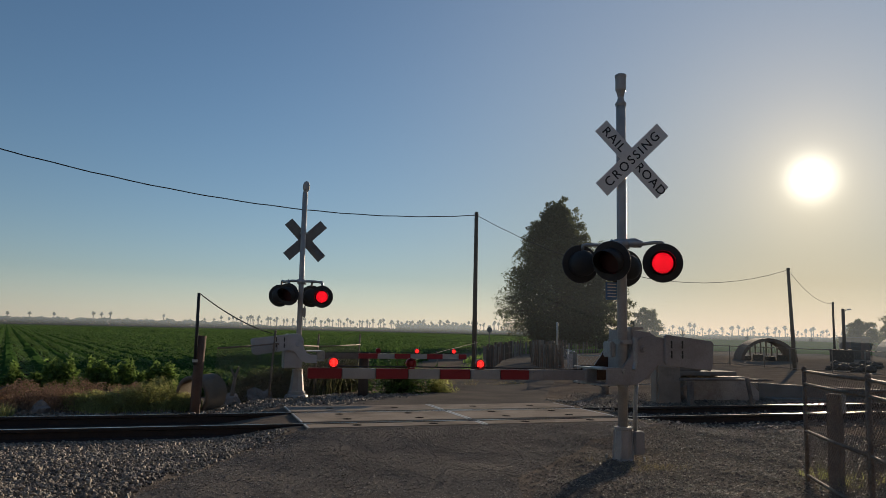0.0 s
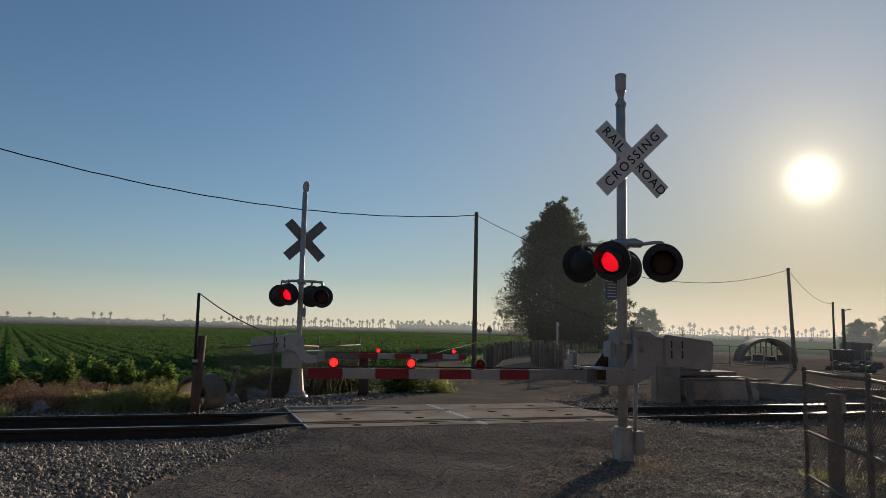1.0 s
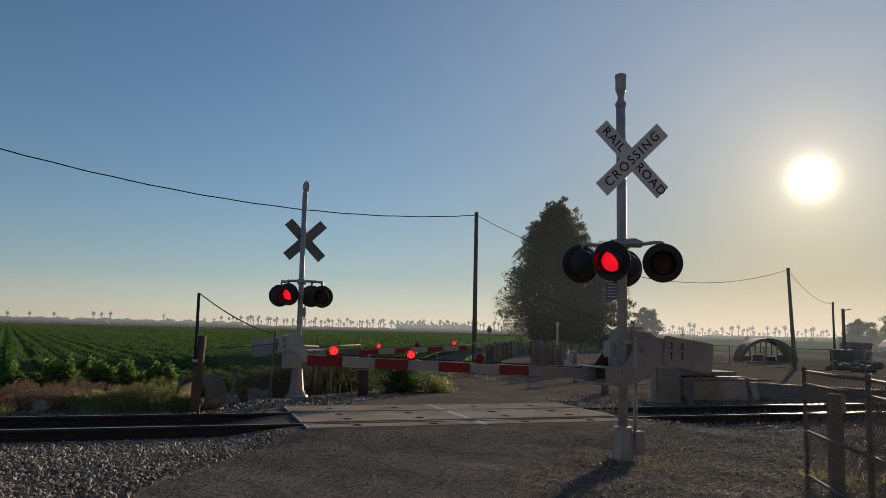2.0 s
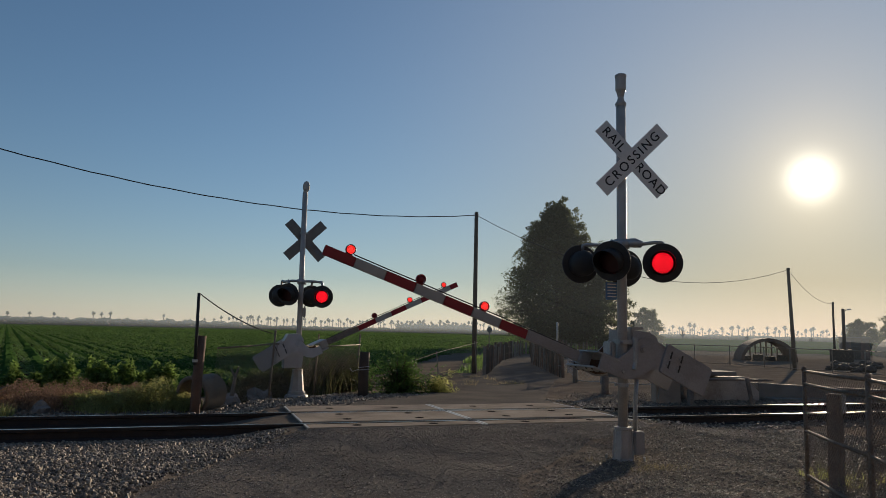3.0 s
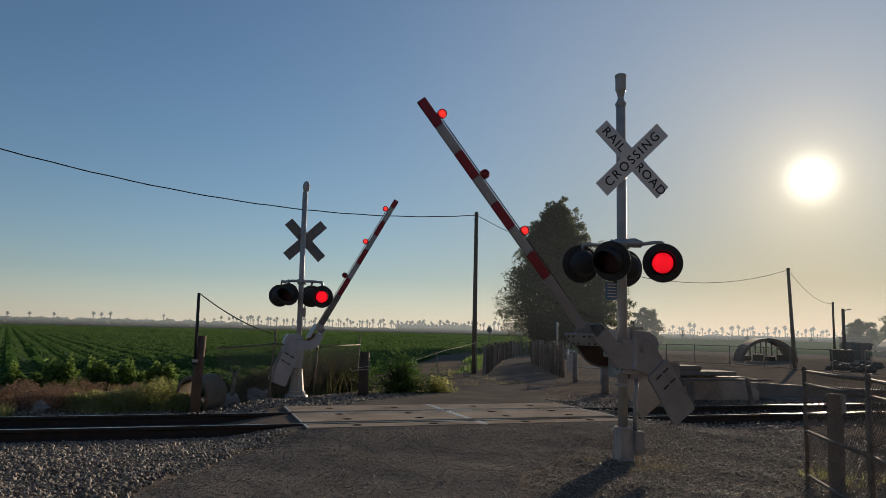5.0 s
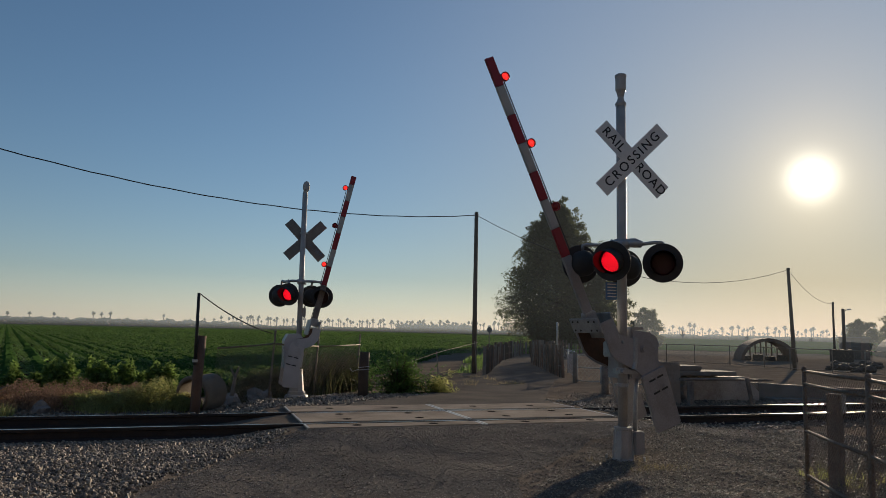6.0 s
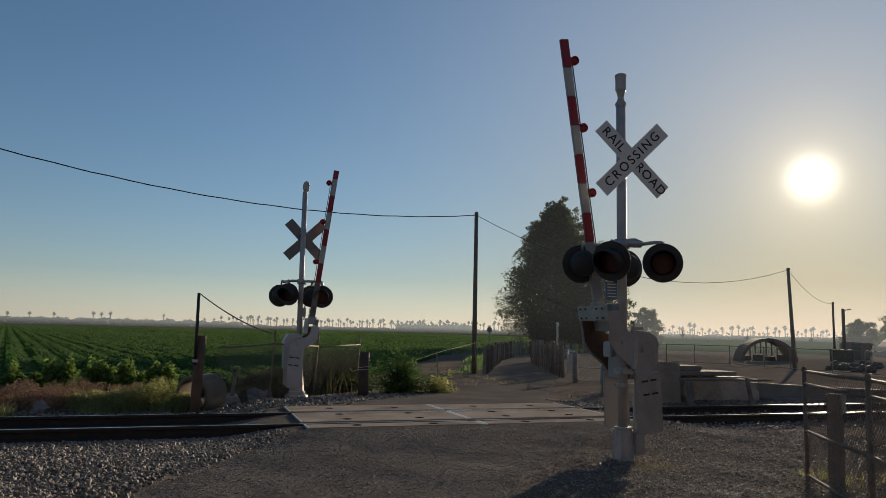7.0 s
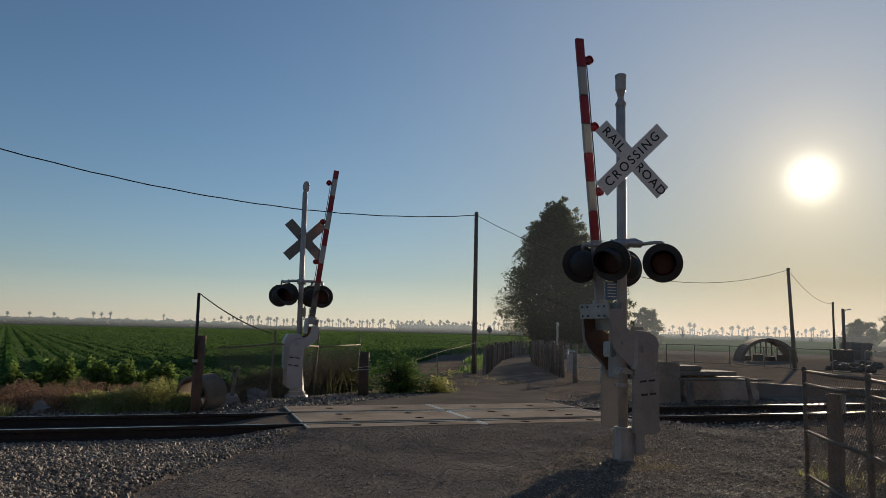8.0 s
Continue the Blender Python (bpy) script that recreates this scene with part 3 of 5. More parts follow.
def near_signal():
    root = thing("crossing_signal", "silver railroad crossing signal with crossbuck, red flashers and gate arm", "crossing signal", pose(5.27, 8.085, 0, 0, 0, 180), "crossing signals")
    mast(root, 4.67, 0.063)
    # footing: flared cast base with ribs and a small junction box
    bm = B()
    prof = [(0.15, -0.1), (0.15, 0.015), (0.12, 0.03), (0.105, 0.38), (0.118, 0.39), (0.118, 0.42), (0.063, 0.425)]
    lathe(bm, prof, 8)
    part("mast_base", bm, SILVER, root, "flared cast metal mast base")
    bm = B()
    for a in (0, 90, 180, 270):
        prism(bm, [(0.08, 0.02), (0.14, 0.02), (0.115, 0.385), (0.08, 0.385)], -0.01, 0.01)
        bmesh.ops.rotate(bm, verts=bm.verts[-8:], cent=(0, 0, 0), matrix=Matrix.Rotation(radians(a + 45), 3, "Z"))
    part("base_rib", bm, SILVER, root, "", smooth=False)
    part("junction_box", box(B(), (-0.25, -0.09, 0.08), (-0.1, 0.12, 0.37), 0.015), NEARPAINT, root, "grey junction box on the base")
    for bx, by in ((-0.2, 0.17), (0.14, 0.16), (0.15, -0.15), (-0.15, -0.16)):
        part("anchor_bolt", tube(B(), [(bx, by, -0.05), (bx, by, 0.06)], 0.016, 6), GALV, root, "")
    # bell
    bm = B()
    lathe(bm, [(0.0, 4.655), (0.07, 4.655), (0.075, 4.69), (0.05, 4.73), (0.035, 4.79), (0.05, 4.84), (0.072, 4.88), (0.072, 5.05), (0.078, 5.055), (0.078, 5.085), (0.06, 5.1), (0.0, 5.1)], 28)
    bell = part("bell", bm, SILVER, root, "grey cylindrical warning bell", smooth=False)
    bm = B()
    for k in range(6):
        a = k * math.pi / 3
        tube(bm, [(0.035 * math.cos(a), 0.035 * math.sin(a), 4.78), (0.062 * math.cos(a), 0.062 * math.sin(a), 4.88)], 0.008, 6)
    part("bell_strut", bm, SILVER, bell)
    crossbuck(root, -0.1, 0.1, 3.91, 0, 1, ([("RAIL", -0.36), ("ROAD", 0.36)], [("CROSSING", 0.0)]), 1.22, 90, -10)
    # cross arm for the heads
    bm = B()
    lathe(bm, [(0.063, -0.06), (0.1, -0.06), (0.105, 0.0), (0.1, 0.06), (0.063, 0.06)], 20, m=pose(0, 0, 2.78))
    tube(bm, [(0.02, -0.09, 2.8), (-0.12, 0.12, 2.79), (-0.2, 0.16, 2.77)], [0.05, 0.065, 0.045], 12)
    part("crossarm_hub", bm, GALV, root, "cast crossarm hub", smooth=True)
    for bend in ([(-0.18, 0.15, 2.77), (-0.36, 0.2, 2.8), (-0.47, 0.22, 2.8), (-0.5, 0.23, 2.77), (-0.5, 0.23, 2.72)],
                 [(0.05, 0.05, 2.77), (0.28, 0.2, 2.78), (0.31, 0.23, 2.74), (0.31, 0.23, 2.7)],
                 [(0.05, -0.08, 2.77), (0.36, -0.3, 2.78), (0.4, -0.32, 2.77), (0.4, -0.32, 2.7)],
                 [(-0.05, -0.1, 2.77), (-0.26, -0.3, 2.77), (-0.28, -0.32, 2.74), (-0.28, -0.32, 2.7)]):
        part("crossarm", tube(B(), bend, 0.024, 12), GALV, root, "bent conduit crossarm", smooth=True)
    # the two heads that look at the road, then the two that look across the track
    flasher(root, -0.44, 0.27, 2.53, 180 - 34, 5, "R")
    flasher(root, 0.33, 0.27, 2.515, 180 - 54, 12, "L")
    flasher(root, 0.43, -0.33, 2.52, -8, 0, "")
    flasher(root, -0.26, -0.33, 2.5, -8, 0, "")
    # notice plate strapped to the mast
    bm = B()
    box(bm, (0.07, -0.02, 2.04), (0.24, 0.0, 2.27), 0.008)
    plate = part("notice_plate", bm, BLUEBOX, root, "small blue notice plate with faded lines")
    for k in range(5):
        bm = B()
        box(bm, (0.09, 0.001, 2.075 + 0.04 * k), (0.22, 0.004, 2.09 + 0.04 * k))
        part("text_bar", bm, WHITEPAINT, plate, "pale line of unreadable print")
    # the gate machine
    bm = B()
    prism(bm, [(-0.08, 1.02), (-0.36, 1.02), (-0.5, 1.2), (-0.53, 1.5), (-0.48, 1.58), (-0.39, 1.63), (-0.1, 1.66)], -0.5, 0.06, 0.02)
    machine = part("gate_machine", bm, NEARPAINT, root, "grey cast gate drive housing")
    bm = B()
    box(bm, (-0.4, -0.3, 1.655), (-0.2, -0.1, 1.7), 0.01)
    tube(bm, [(-0.13, 0.09, 1.56), (-0.13, 0.09, 1.25), (-0.1, 0.1, 1.15)], 0.032, 12)
    part("machine_fitting", bm, GALV, machine, "conduit and lid hinge")
    for z in (1.12, 1.5):
        b = part("machine_bracket", box(B(), (-0.2, -0.1, z - 0.03), (0.09, 0.085, z + 0.03), 0.008), GALV, root, "bolted mounting bracket")
        part("bolt", tube(B(), [(0.06, 0.075, z), (0.06, 0.12, z)], 0.02, 8), GALV, b)
    part("terminal_box", box(B(), (0.06, -0.25, 1.3), (0.14, -0.05, 1.5), 0.015), GALV, root, "small terminal box")
    bm = B()
    tube(bm, [(-0.2, 0.02, 1.02), (-0.17, 0.04, 0.85), (-0.15, 0.05, 0.6), (-0.17, 0.02, 0.36)], 0.028, 10)
    part("conduit", bm, GALV, root, "flexible cable conduit", smooth=True)
    spec = dict(tip=4.259, z=-0.365, stripe=0.4, count=7, root=0.66, plates=(-0.34, 0.345), fork=(0.36, 0.62), facing=1, paint=NEARPAINT,
                plate=[(0.54, -0.25), (0.31, -0.25), (0.2, -0.11), (0.09, 0.1), (0.02, 0.15), (-0.08, 0.17), (-0.3, 0.15), (-0.34, 0.11), (-0.34, -0.15), (-0.2, -0.22), (-0.06, -0.36), (0.04, -0.43), (0.14, -0.465), (0.54, -0.465)],
                weight=[(-0.31, 0.17), (-0.34, 0.19), (-1.05, 0.12), (-1.085, 0.09), (-1.06, -0.25), (-1.03, -0.275), (-0.33, -0.2), (-0.31, -0.17)], slots=(-0.41, 0.0),
                lamps=((3.966, "T"), (3.028, "L"), (2.131, "R")))
    arm = gate_arm(root, NEAR_PIVOT, spec)
    return root, arm


def far_signal():
    root = thing("crossing_signal", "distant silver crossing signal seen from behind, with flashers and gate", "crossing signal", pose(2.27, 16.6, 0.0, 0, 0, 0), "crossing signals")
    mast(root, 4.72, 0.06)
    bm = B()
    lathe(bm, [(0.27, -0.3), (0.27, 0.05), (0.25, 0.09), (0.2, 0.1), (0.2, 0.16), (0.17, 0.18), (0.12, 0.6), (0.12, 0.66), (0.06, 0.66)], 8)
    part("mast_base", bm, SILVER, root, "tapered cast metal mast base")
    bm = B()
    lathe(bm, [(0.0, 4.7), (0.05, 4.7), (0.05, 4.76), (0.03, 4.76), (0.0, 4.76)], 16)
    lathe(bm, [(0.0, -0.06), (0.08, -0.06), (0.1, -0.03), (0.1, 0.03), (0.075, 0.07), (0.0, 0.075)], 24, "y", pose(0.02, 0, 4.87) @ Matrix.Diagonal((0.8, 1, 1.3, 1)))
    part("bell", bm, SILVER, root, "small round warning bell", smooth=True)
    crossbuck(root, 0.06, 0.085, 3.62, 1, 1, ([], []), 1.16, 90, 0, ALU_BACK)
    for k in range(3):
        x0, z0 = 0.17 + 0.11 * k, 3.5 - 0.1 * k
        part("paint_scrawl", tube(B(), [(x0, 0.074, z0), (x0 + 0.06, 0.074, z0 + 0.05), (x0 + 0.03, 0.074, z0 - 0.05), (x0 + 0.1, 0.074, z0 - 0.01), (x0 + 0.06, 0.074, z0 - 0.09)], 0.006, 5), BLUEBOX, root, "scrawled blue paint mark")
    bm = B()
    tube(bm, [(-0.42, -0.02, 2.62), (-0.2, -0.02, 2.66), (0.0, 0.0, 2.66), (0.3, -0.02, 2.66), (0.45, -0.05, 2.65), (0.47, -0.08, 2.6)], 0.03, 10)
    for x, y in ((-0.3, -0.15), (-0.42, 0.2), (0.46, -0.15), (0.27, 0.2)):
        tube(bm, [(x * 0.95, 0, 2.64), (x, y * 0.6, 2.66), (x, y, 2.6), (x, y, 2.55)], 0.025, 10)
    lathe(bm, [(0.06, -0.05), (0.095, -0.05), (0.095, 0.05), (0.06, 0.05)], 16, m=pose(0, 0, 2.65))
    part("crossarm", bm, GALV, root, "bent conduit crossarm", smooth=True)
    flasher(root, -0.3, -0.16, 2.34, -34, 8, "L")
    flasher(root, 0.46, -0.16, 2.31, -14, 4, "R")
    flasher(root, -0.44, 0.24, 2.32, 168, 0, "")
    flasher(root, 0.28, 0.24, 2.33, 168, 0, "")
    bm = B()
    prism(bm, [(-0.36, 0.7), (0.02, 0.72), (0.06, 1.0), (0.04, 1.35), (-0.05, 1.46), (-0.3, 1.45), (-0.38, 1.3)], -0.5, 0.0, 0.02)
    part("gate_machine", bm, GREYPAINT, root, "pale cast gate drive housing")
    bm = B()
    tube(bm, [(0.1, -0.02, 2.1), (0.1, -0.02, 1.8)], 0.015, 8)
    box(bm, (0.06, -0.03, 1.85), (0.13, 0.01, 2.05), 0.008)
    part("conduit", bm, GALV, root, "small conduit on the mast")
    spec = dict(sleeve=GREYWOOD, tip=4.09, z=-0.255, stripe=0.4, count=7, root=0.62, plates=(-0.3, 0.3), fork=(0.35, 0.6), facing=-1,
                lengths=[0.21, 0.4, 0.4, 0.4, 0.4, 0.4, 0.46],
                plate=[(-0.26, 0.1), (-0.18, 0.17), (0.0, 0.16), (0.09, 0.08), (0.15, -0.1), (0.2, -0.19), (0.3, -0.23), (0.43, -0.23), (0.43, -0.41), (0.19, -0.41), (0.06, -0.34), (-0.06, -0.17), (-0.26, -0.12)],
                weight=[(-0.2, 0.2), (-0.94, 0.1), (-0.97, 0.06), (-0.93, -0.22), (-0.89, -0.25), (-0.18, -0.13)], slots=(-0.3, 0.03),
                lamps=((3.77, "T"), (2.84, "R"), (1.9, "L")))
    arm = gate_arm(root, (-0.09, -0.24, 1.234), spec)
    return root, arm


NEAR_SIGNAL, NEAR_ARM = near_signal()
FAR_SIGNAL, FAR_ARM = far_signal()


# ---- poles and wires ----
def at_ground(x, y, sink=0.0, rz=0.0):
    return pose(x, y, float(ground_z(x, y)) - sink, 0, 0, rz)


def utility_pole(x, y, h, r, label, lean=(0, 0), material=WOODPOLE):
    root = tagged(obj("utility_pole", tube(B(), [(0, 0, -0.5), (lean[0] * 0.5, lean[1] * 0.5, h * 0.5), (lean[0], lean[1], h)], [r * 1.15, r, r * 0.85], 14), material, True), label, "utility pole")
    root.matrix_basis = at_ground(x, y)
    for z in (h - 0.08, h - 0.3):
        part("through_bolt", tube(B(), [(lean[0] - r - 0.02, lean[1], z), (lean[0] + r + 0.02, lean[1], z)], 0.012, 6), BLACK, root, "small dark bolt")
    part("insulator", tube(B(), [(lean[0], lean[1] - r - 0.01, h - 0.12), (lean[0], lean[1] - r - 0.01, h - 0.02)], 0.03, 8), BLACK, root, "small dark wire fitting")
    return root


utility_pole(10.14, 25.6, 6.2, 0.085, "tall dark wooden utility pole beside the lane")
utility_pole(29.3, 29.2, 5.25, 0.09, "brown wooden utility pole in the yard", (-0.25, 0))
utility_pole(44.6, 40.7, 4.35, 0.08, "brown wooden utility pole beyond the yard")


def wire(a, b, sag, label, r=0.014, twist=0.0):
    a, b = Vector(a), Vector(b)
    pts = []
    for k in range(49):
        t = k / 48
        p = a.lerp(b, t) - Vector((0, 0, 4 * sag * t * (1 - t)))
        if twist:
            p += Vector((0, math.cos(k * 2.1), math.sin(k * 2.1))) * twist
        pts.append(p)
    return tagged(obj("overhead_cable", tube(B(), pts, r, 6), CABLE, True), label, "cable")


wire((10.14, 25.6, 6.1), (-14, 18, 8.3), 1.56, "black overhead cable sagging above the field", 0.016, 0.008)
wire((10.14, 25.6, 6.1), (29.05, 29.2, 5.15), 1.5, "black overhead cable between two wooden poles", 0.012, 0.008)
wire((29.05, 29.2, 5.15), (44.6, 40.7, 4.25), 0.5, "black overhead cable between two wooden poles", 0.012)
wire((29.05, 29.2, 4.9), (30.2, 29.9, 0.2), 0.0, "thin guy wire from the pole to the ground", 0.01)
wire((0.07, 14.27, 2.19), (1.62, 15.95, 1.45), 0.09, "dark guy cable with wire ties", 0.011, 0.003)


def lamp_pole():
    root = tagged(obj("yard_light_pole", tube(B(), [(0, 0, -0.5), (0, 0, 3.9)], [0.13, 0.11], 12), WOODPOLE, True), "thick brown pole with a small yard light", "light pole")
    root.matrix_basis = at_ground(45.9, 41.0)
    bm = B()
    tube(bm, [(0, 0, 3.6), (0.2, -0.05, 3.8), (0.4, -0.1, 3.85)], 0.03, 8)
    lathe(bm, [(0.0, 0.1), (0.1, 0.08), (0.17, 0.0), (0.0, -0.03)], 14, m=pose(0.5, -0.1, 3.83))
    part("lamp_bracket", bm, GALV, root, "curved arm with a lamp hood")


lamp_pole()


# ---- crop field ----
ROW_AZ = radians(-12.2)
ROW_D = Vector((math.sin(ROW_AZ), math.cos(ROW_AZ)))
ROW_E = Vector((math.cos(ROW_AZ), -math.sin(ROW_AZ)))
FIELD_Z = -0.36


def field_start(p):
    """Distance along a row, p metres aside, at which the crop begins and ends."""
    # near edge: a line beyond the weeds; right edge: the lane's fence, which bends
    o = ROW_E * p
    found = []
    for (ax, ay), (nx, ny) in (((-2, 21.2), (-0.16, 1.0)), ((0, 0), (-0.848, 0.53)), ((8.3, 30.0), (-0.905, 0.426)), ((23.0, 50.5), (-0.45, 0.89))):
        found.append(((ax - o.x) * nx + (ay - o.y) * ny) / (nx * ROW_D.x + ny * ROW_D.y))
    edge, tree_side, lane, bend = found
    return max(0.0, edge, tree_side, min(lane, bend))


def make_field():
    prof = ((-0.55, -0.06, 0), (-0.42, -0.02, 0), (-0.33, 0.22, 1), (-0.12, 0.34, 1), (0.12, 0.34, 1), (0.33, 0.22, 1), (0.42, -0.02, 1), (0.55, -0.06, 0))
    verts, faces, slots = [], [], []
    rnd = random.Random(4)
    p = -46.0
    while p < 420:
        s = field_start(p)
        if s < 560:
            steps = [s]
            while steps[-1] < 640:
                steps.append(steps[-1] + max(0.5, (steps[-1] - 15) * 0.05))
            base = len(verts)
            for j, s1 in enumerate(steps):
                wob = 0.05 * noise.noise((s1 * 0.3, p, 0))
                for k, (dx, dz, _) in enumerate(prof):
                    lift = dz * (0.8 + 0.5 * noise.noise((s1 * 1.7, p * 3.1, k * 0.7))) if dz > 0.05 else dz
                    q = ROW_E * (p + dx + wob) + ROW_D * s1
                    verts.append((q.x, q.y, FIELD_Z + 0.08 + lift))
            n = len(prof)
            for j in range(len(steps) - 1):
                for k in range(n - 1):
                    a = base + j * n + k
                    faces.append((a, a + 1, a + n + 1, a + n))
                    slots.append(1 if 1 <= k <= 5 else 0)
        p += 1.1
    ob = mesh_np("crop_field", verts, faces, [SOIL, CROPBED])
    ob.data.polygons.foreach_set("material_index", slots)
    tagged(ob, "wide field of low green crop rows on raised beds", "crop field", kind="structure")


make_field()


def leaf_quads(name, places, material, label, category, parent=None, stuff=True):
    """places: an array of centres, half sizes and a spread of tilt; each becomes one bent leaf of two quads."""
    C, size, up = places
    n = len(C)
    rng = np.random.default_rng(n + 7)
    az = rng.uniform(0, 2 * math.pi, n)
    el = rng.uniform(-0.3, 1.2, n) * up + rng.uniform(-1.2, 1.2, n) * (1 - up)
    d = np.stack([np.cos(az) * np.cos(el), np.sin(az) * np.cos(el), np.sin(el)], -1)
    s = np.stack([-np.sin(az), np.cos(az), rng.uniform(-0.5, 0.5, n)], -1)
    s /= np.linalg.norm(s, axis=1)[:, None]
    L, Wd = size[:, None] * d, size[:, None] * 0.36 * s
    nrm = np.cross(d, s)
    bend = nrm * size[:, None] * 0.18
    pts = np.stack([C - L * 0.9, C + Wd + bend, C + L, C - Wd + bend], 1)
    verts = pts.reshape(-1, 3)
    i = np.arange(n) * 4
    faces = np.concatenate([np.stack([i, i + 1, i + 2], -1), np.stack([i, i + 2, i + 3], -1)])
    me = bpy.data.meshes.new(name)
    me.from_pydata(verts.tolist(), [], faces.tolist())
    me.materials.append(material)
    ob = new(name, me)
    if parent is not None:
        ob.parent = parent
        return tagged(ob, label)
    return tagged(ob, label, category, kind="stuff" if stuff else "")


def crop_plants():
    rng = np.random.default_rng(11)
    cs, ss = [], []
    p = -40.0
    while p < 190:
        s = field_start(p) + 0.2
        while s < 420:
            q = ROW_E * p + ROW_D * s
            dist = math.hypot(q.x, q.y)
            az = math.degrees(math.atan2(q.x, q.y))
            if -14.5 < az < 40 and dist < 420:
                n = 10 if dist < 45 else (6 if dist < 80 else (3 if dist < 150 else 2))
                grow = 0.085 if dist < 45 else (0.11 if dist < 80 else (0.18 if dist < 150 else 0.3))
                for _ in range(n):
                    dx, ds = min(0.36, max(-0.36, rng.normal(0, 0.19))), rng.uniform(-0.2, 0.2)
                    r = ROW_E * (p + dx) + ROW_D * (s + ds)
                    cs.append((r.x, r.y, FIELD_Z + 0.42 - abs(dx) * 0.45 + rng.uniform(-0.02, 0.12)))
                    ss.append(grow * rng.uniform(0.7, 1.3))
            s += 0.42 if dist < 80 else (0.8 if dist < 150 else 2.2)
        p += 1.1
    leaf_quads("crop_leaves", (np.array(cs), np.array(ss), np.full(len(cs), 0.7)), CROP, "green leaves of the low crop rows", "crop")


crop_plants()


# ---- trees ----
def make_tree(name, x, y, h, halfwidth, shape, n_limb, leaves, size, label, material=LEAF, seed=1, base=None, low=0.1, trunk=0.22):
    """shape(t): the crown's half width, 0 to 1, at height t of the crown."""
    rng = np.random.default_rng(seed)
    root = thing(name, label, "tree", at_ground(x, y) if base is None else pose(x, y, base))
    bm = B()
    tube(bm, [(0, 0, -0.4), (0.06, 0.02, h * 0.2), (-0.05, 0.08, h * 0.5), (0.05, 0.0, h * 0.78), (0.0, 0.0, h * 0.95)], [trunk * 1.35, trunk, trunk * 0.7, trunk * 0.35, trunk * 0.08], 10)
    tips = []
    for k in range(n_limb):
        t = ((k + rng.uniform(0.2, 0.8)) / n_limb) ** 1.25
        z0 = h * (low + (0.95 - low) * t)
        r = halfwidth * shape(t) * rng.uniform(0.6, 1.08)
        a = k * 2.4 + rng.uniform(-0.4, 0.4)
        rise = rng.uniform(-0.02, 0.12) * h * (1 - t * 0.9)
        p0, p2 = Vector((0, 0, max(0.3, z0 - rise * 0.6))), Vector((r * math.cos(a), r * math.sin(a), z0 + rise * 0.3))
        p1 = p0.lerp(p2, 0.5) + Vector((0, 0, 0.12 * r))
        w = 0.025 + 0.3 * trunk * (1 - t)
        tube(bm, [p0, p1, p2], [w, w * 0.6, w * 0.2], 5)
        for f in (0.35, 0.6, 0.82, 1.0):
            q = p0.lerp(p1, f * 2) if f < 0.5 else p1.lerp(p2, f * 2 - 1)
            tips.append((q, 0.2 + 0.5 * halfwidth / 4 * shape(t)))
            if f > 0.5:
                j = q + Vector(rng.normal(0, 0.08 * halfwidth, 3))
                tips.append((j, 0.2 + 0.4 * halfwidth / 4 * shape(t)))
    part("trunk", bm, BARK, root, "brown bark trunk and limbs", smooth=True)
    per = max(1, leaves // len(tips))
    cs, ss = [], []
    for q, r in tips:
        d = rng.normal(0, 1, (per, 3))
        d /= np.linalg.norm(d, axis=1)[:, None]
        rad = r * rng.uniform(0.25, 1.0, per) ** 0.6 * rng.uniform(0.8, 1.25)
        c = np.array(q)[None] + d * rad[:, None] * np.array([1, 1, 0.75])
        cs.append(c)
        ss.append(size * rng.uniform(0.6, 1.3, per))
    C = np.concatenate(cs)
    C[:, 2] = np.maximum(C[:, 2], 0.15)
    leaf_quads("crown", (C, np.concatenate(ss), np.full(len(C), 0.3)), material, "dense dark green leaves", "", root)
    return root


def cone_shape(t):
    # full and low at the foot, widest a third of the way up, then a narrow airy top
    return float(np.interp(t, [0, 0.05, 0.11, 0.22, 0.4, 0.52, 0.63, 0.8, 0.91, 1.0], [0.35, 0.5, 0.75, 1.0, 1.0, 0.84, 0.66, 0.5, 0.34, 0.12]))


def round_shape(t):
    return 0.45 + 0.55 * math.sin(math.pi * min(1, t * 0.85 + 0.15))


make_tree("tree", 34.1, 64.0, 15.0, 5.9, cone_shape, 310, 72000, 0.19, "tall dark green leafy tree with a pointed crown beside the lane", seed=3, low=0.03)
make_tree("tree", 38.3, 62.7, 10.0, 3.3, round_shape, 60, 14000, 0.2, "lower green tree behind the tall tree", seed=8, low=0.04)
make_tree("tree", 51.5, 73.8, 4.9, 2.3, round_shape, 26, 8000, 0.2, "small round green tree beyond the yard", seed=5)
make_tree("tree", 74.0, 57.5, 6.0, 3.0, round_shape, 26, 2600, 0.2, "airy tree with thin grey-green leaves beyond the yard", seed=6)
make_tree("tree", 84.0, 72.5, 4.2, 2.6, round_shape, 26, 5000, 0.24, "rounded green tree beyond the yard", seed=7)
make_tree("tree", 92.0, 73.5, 4.6, 2.8, round_shape, 24, 5000, 0.24, "rounded green tree beyond the yard", seed=9)


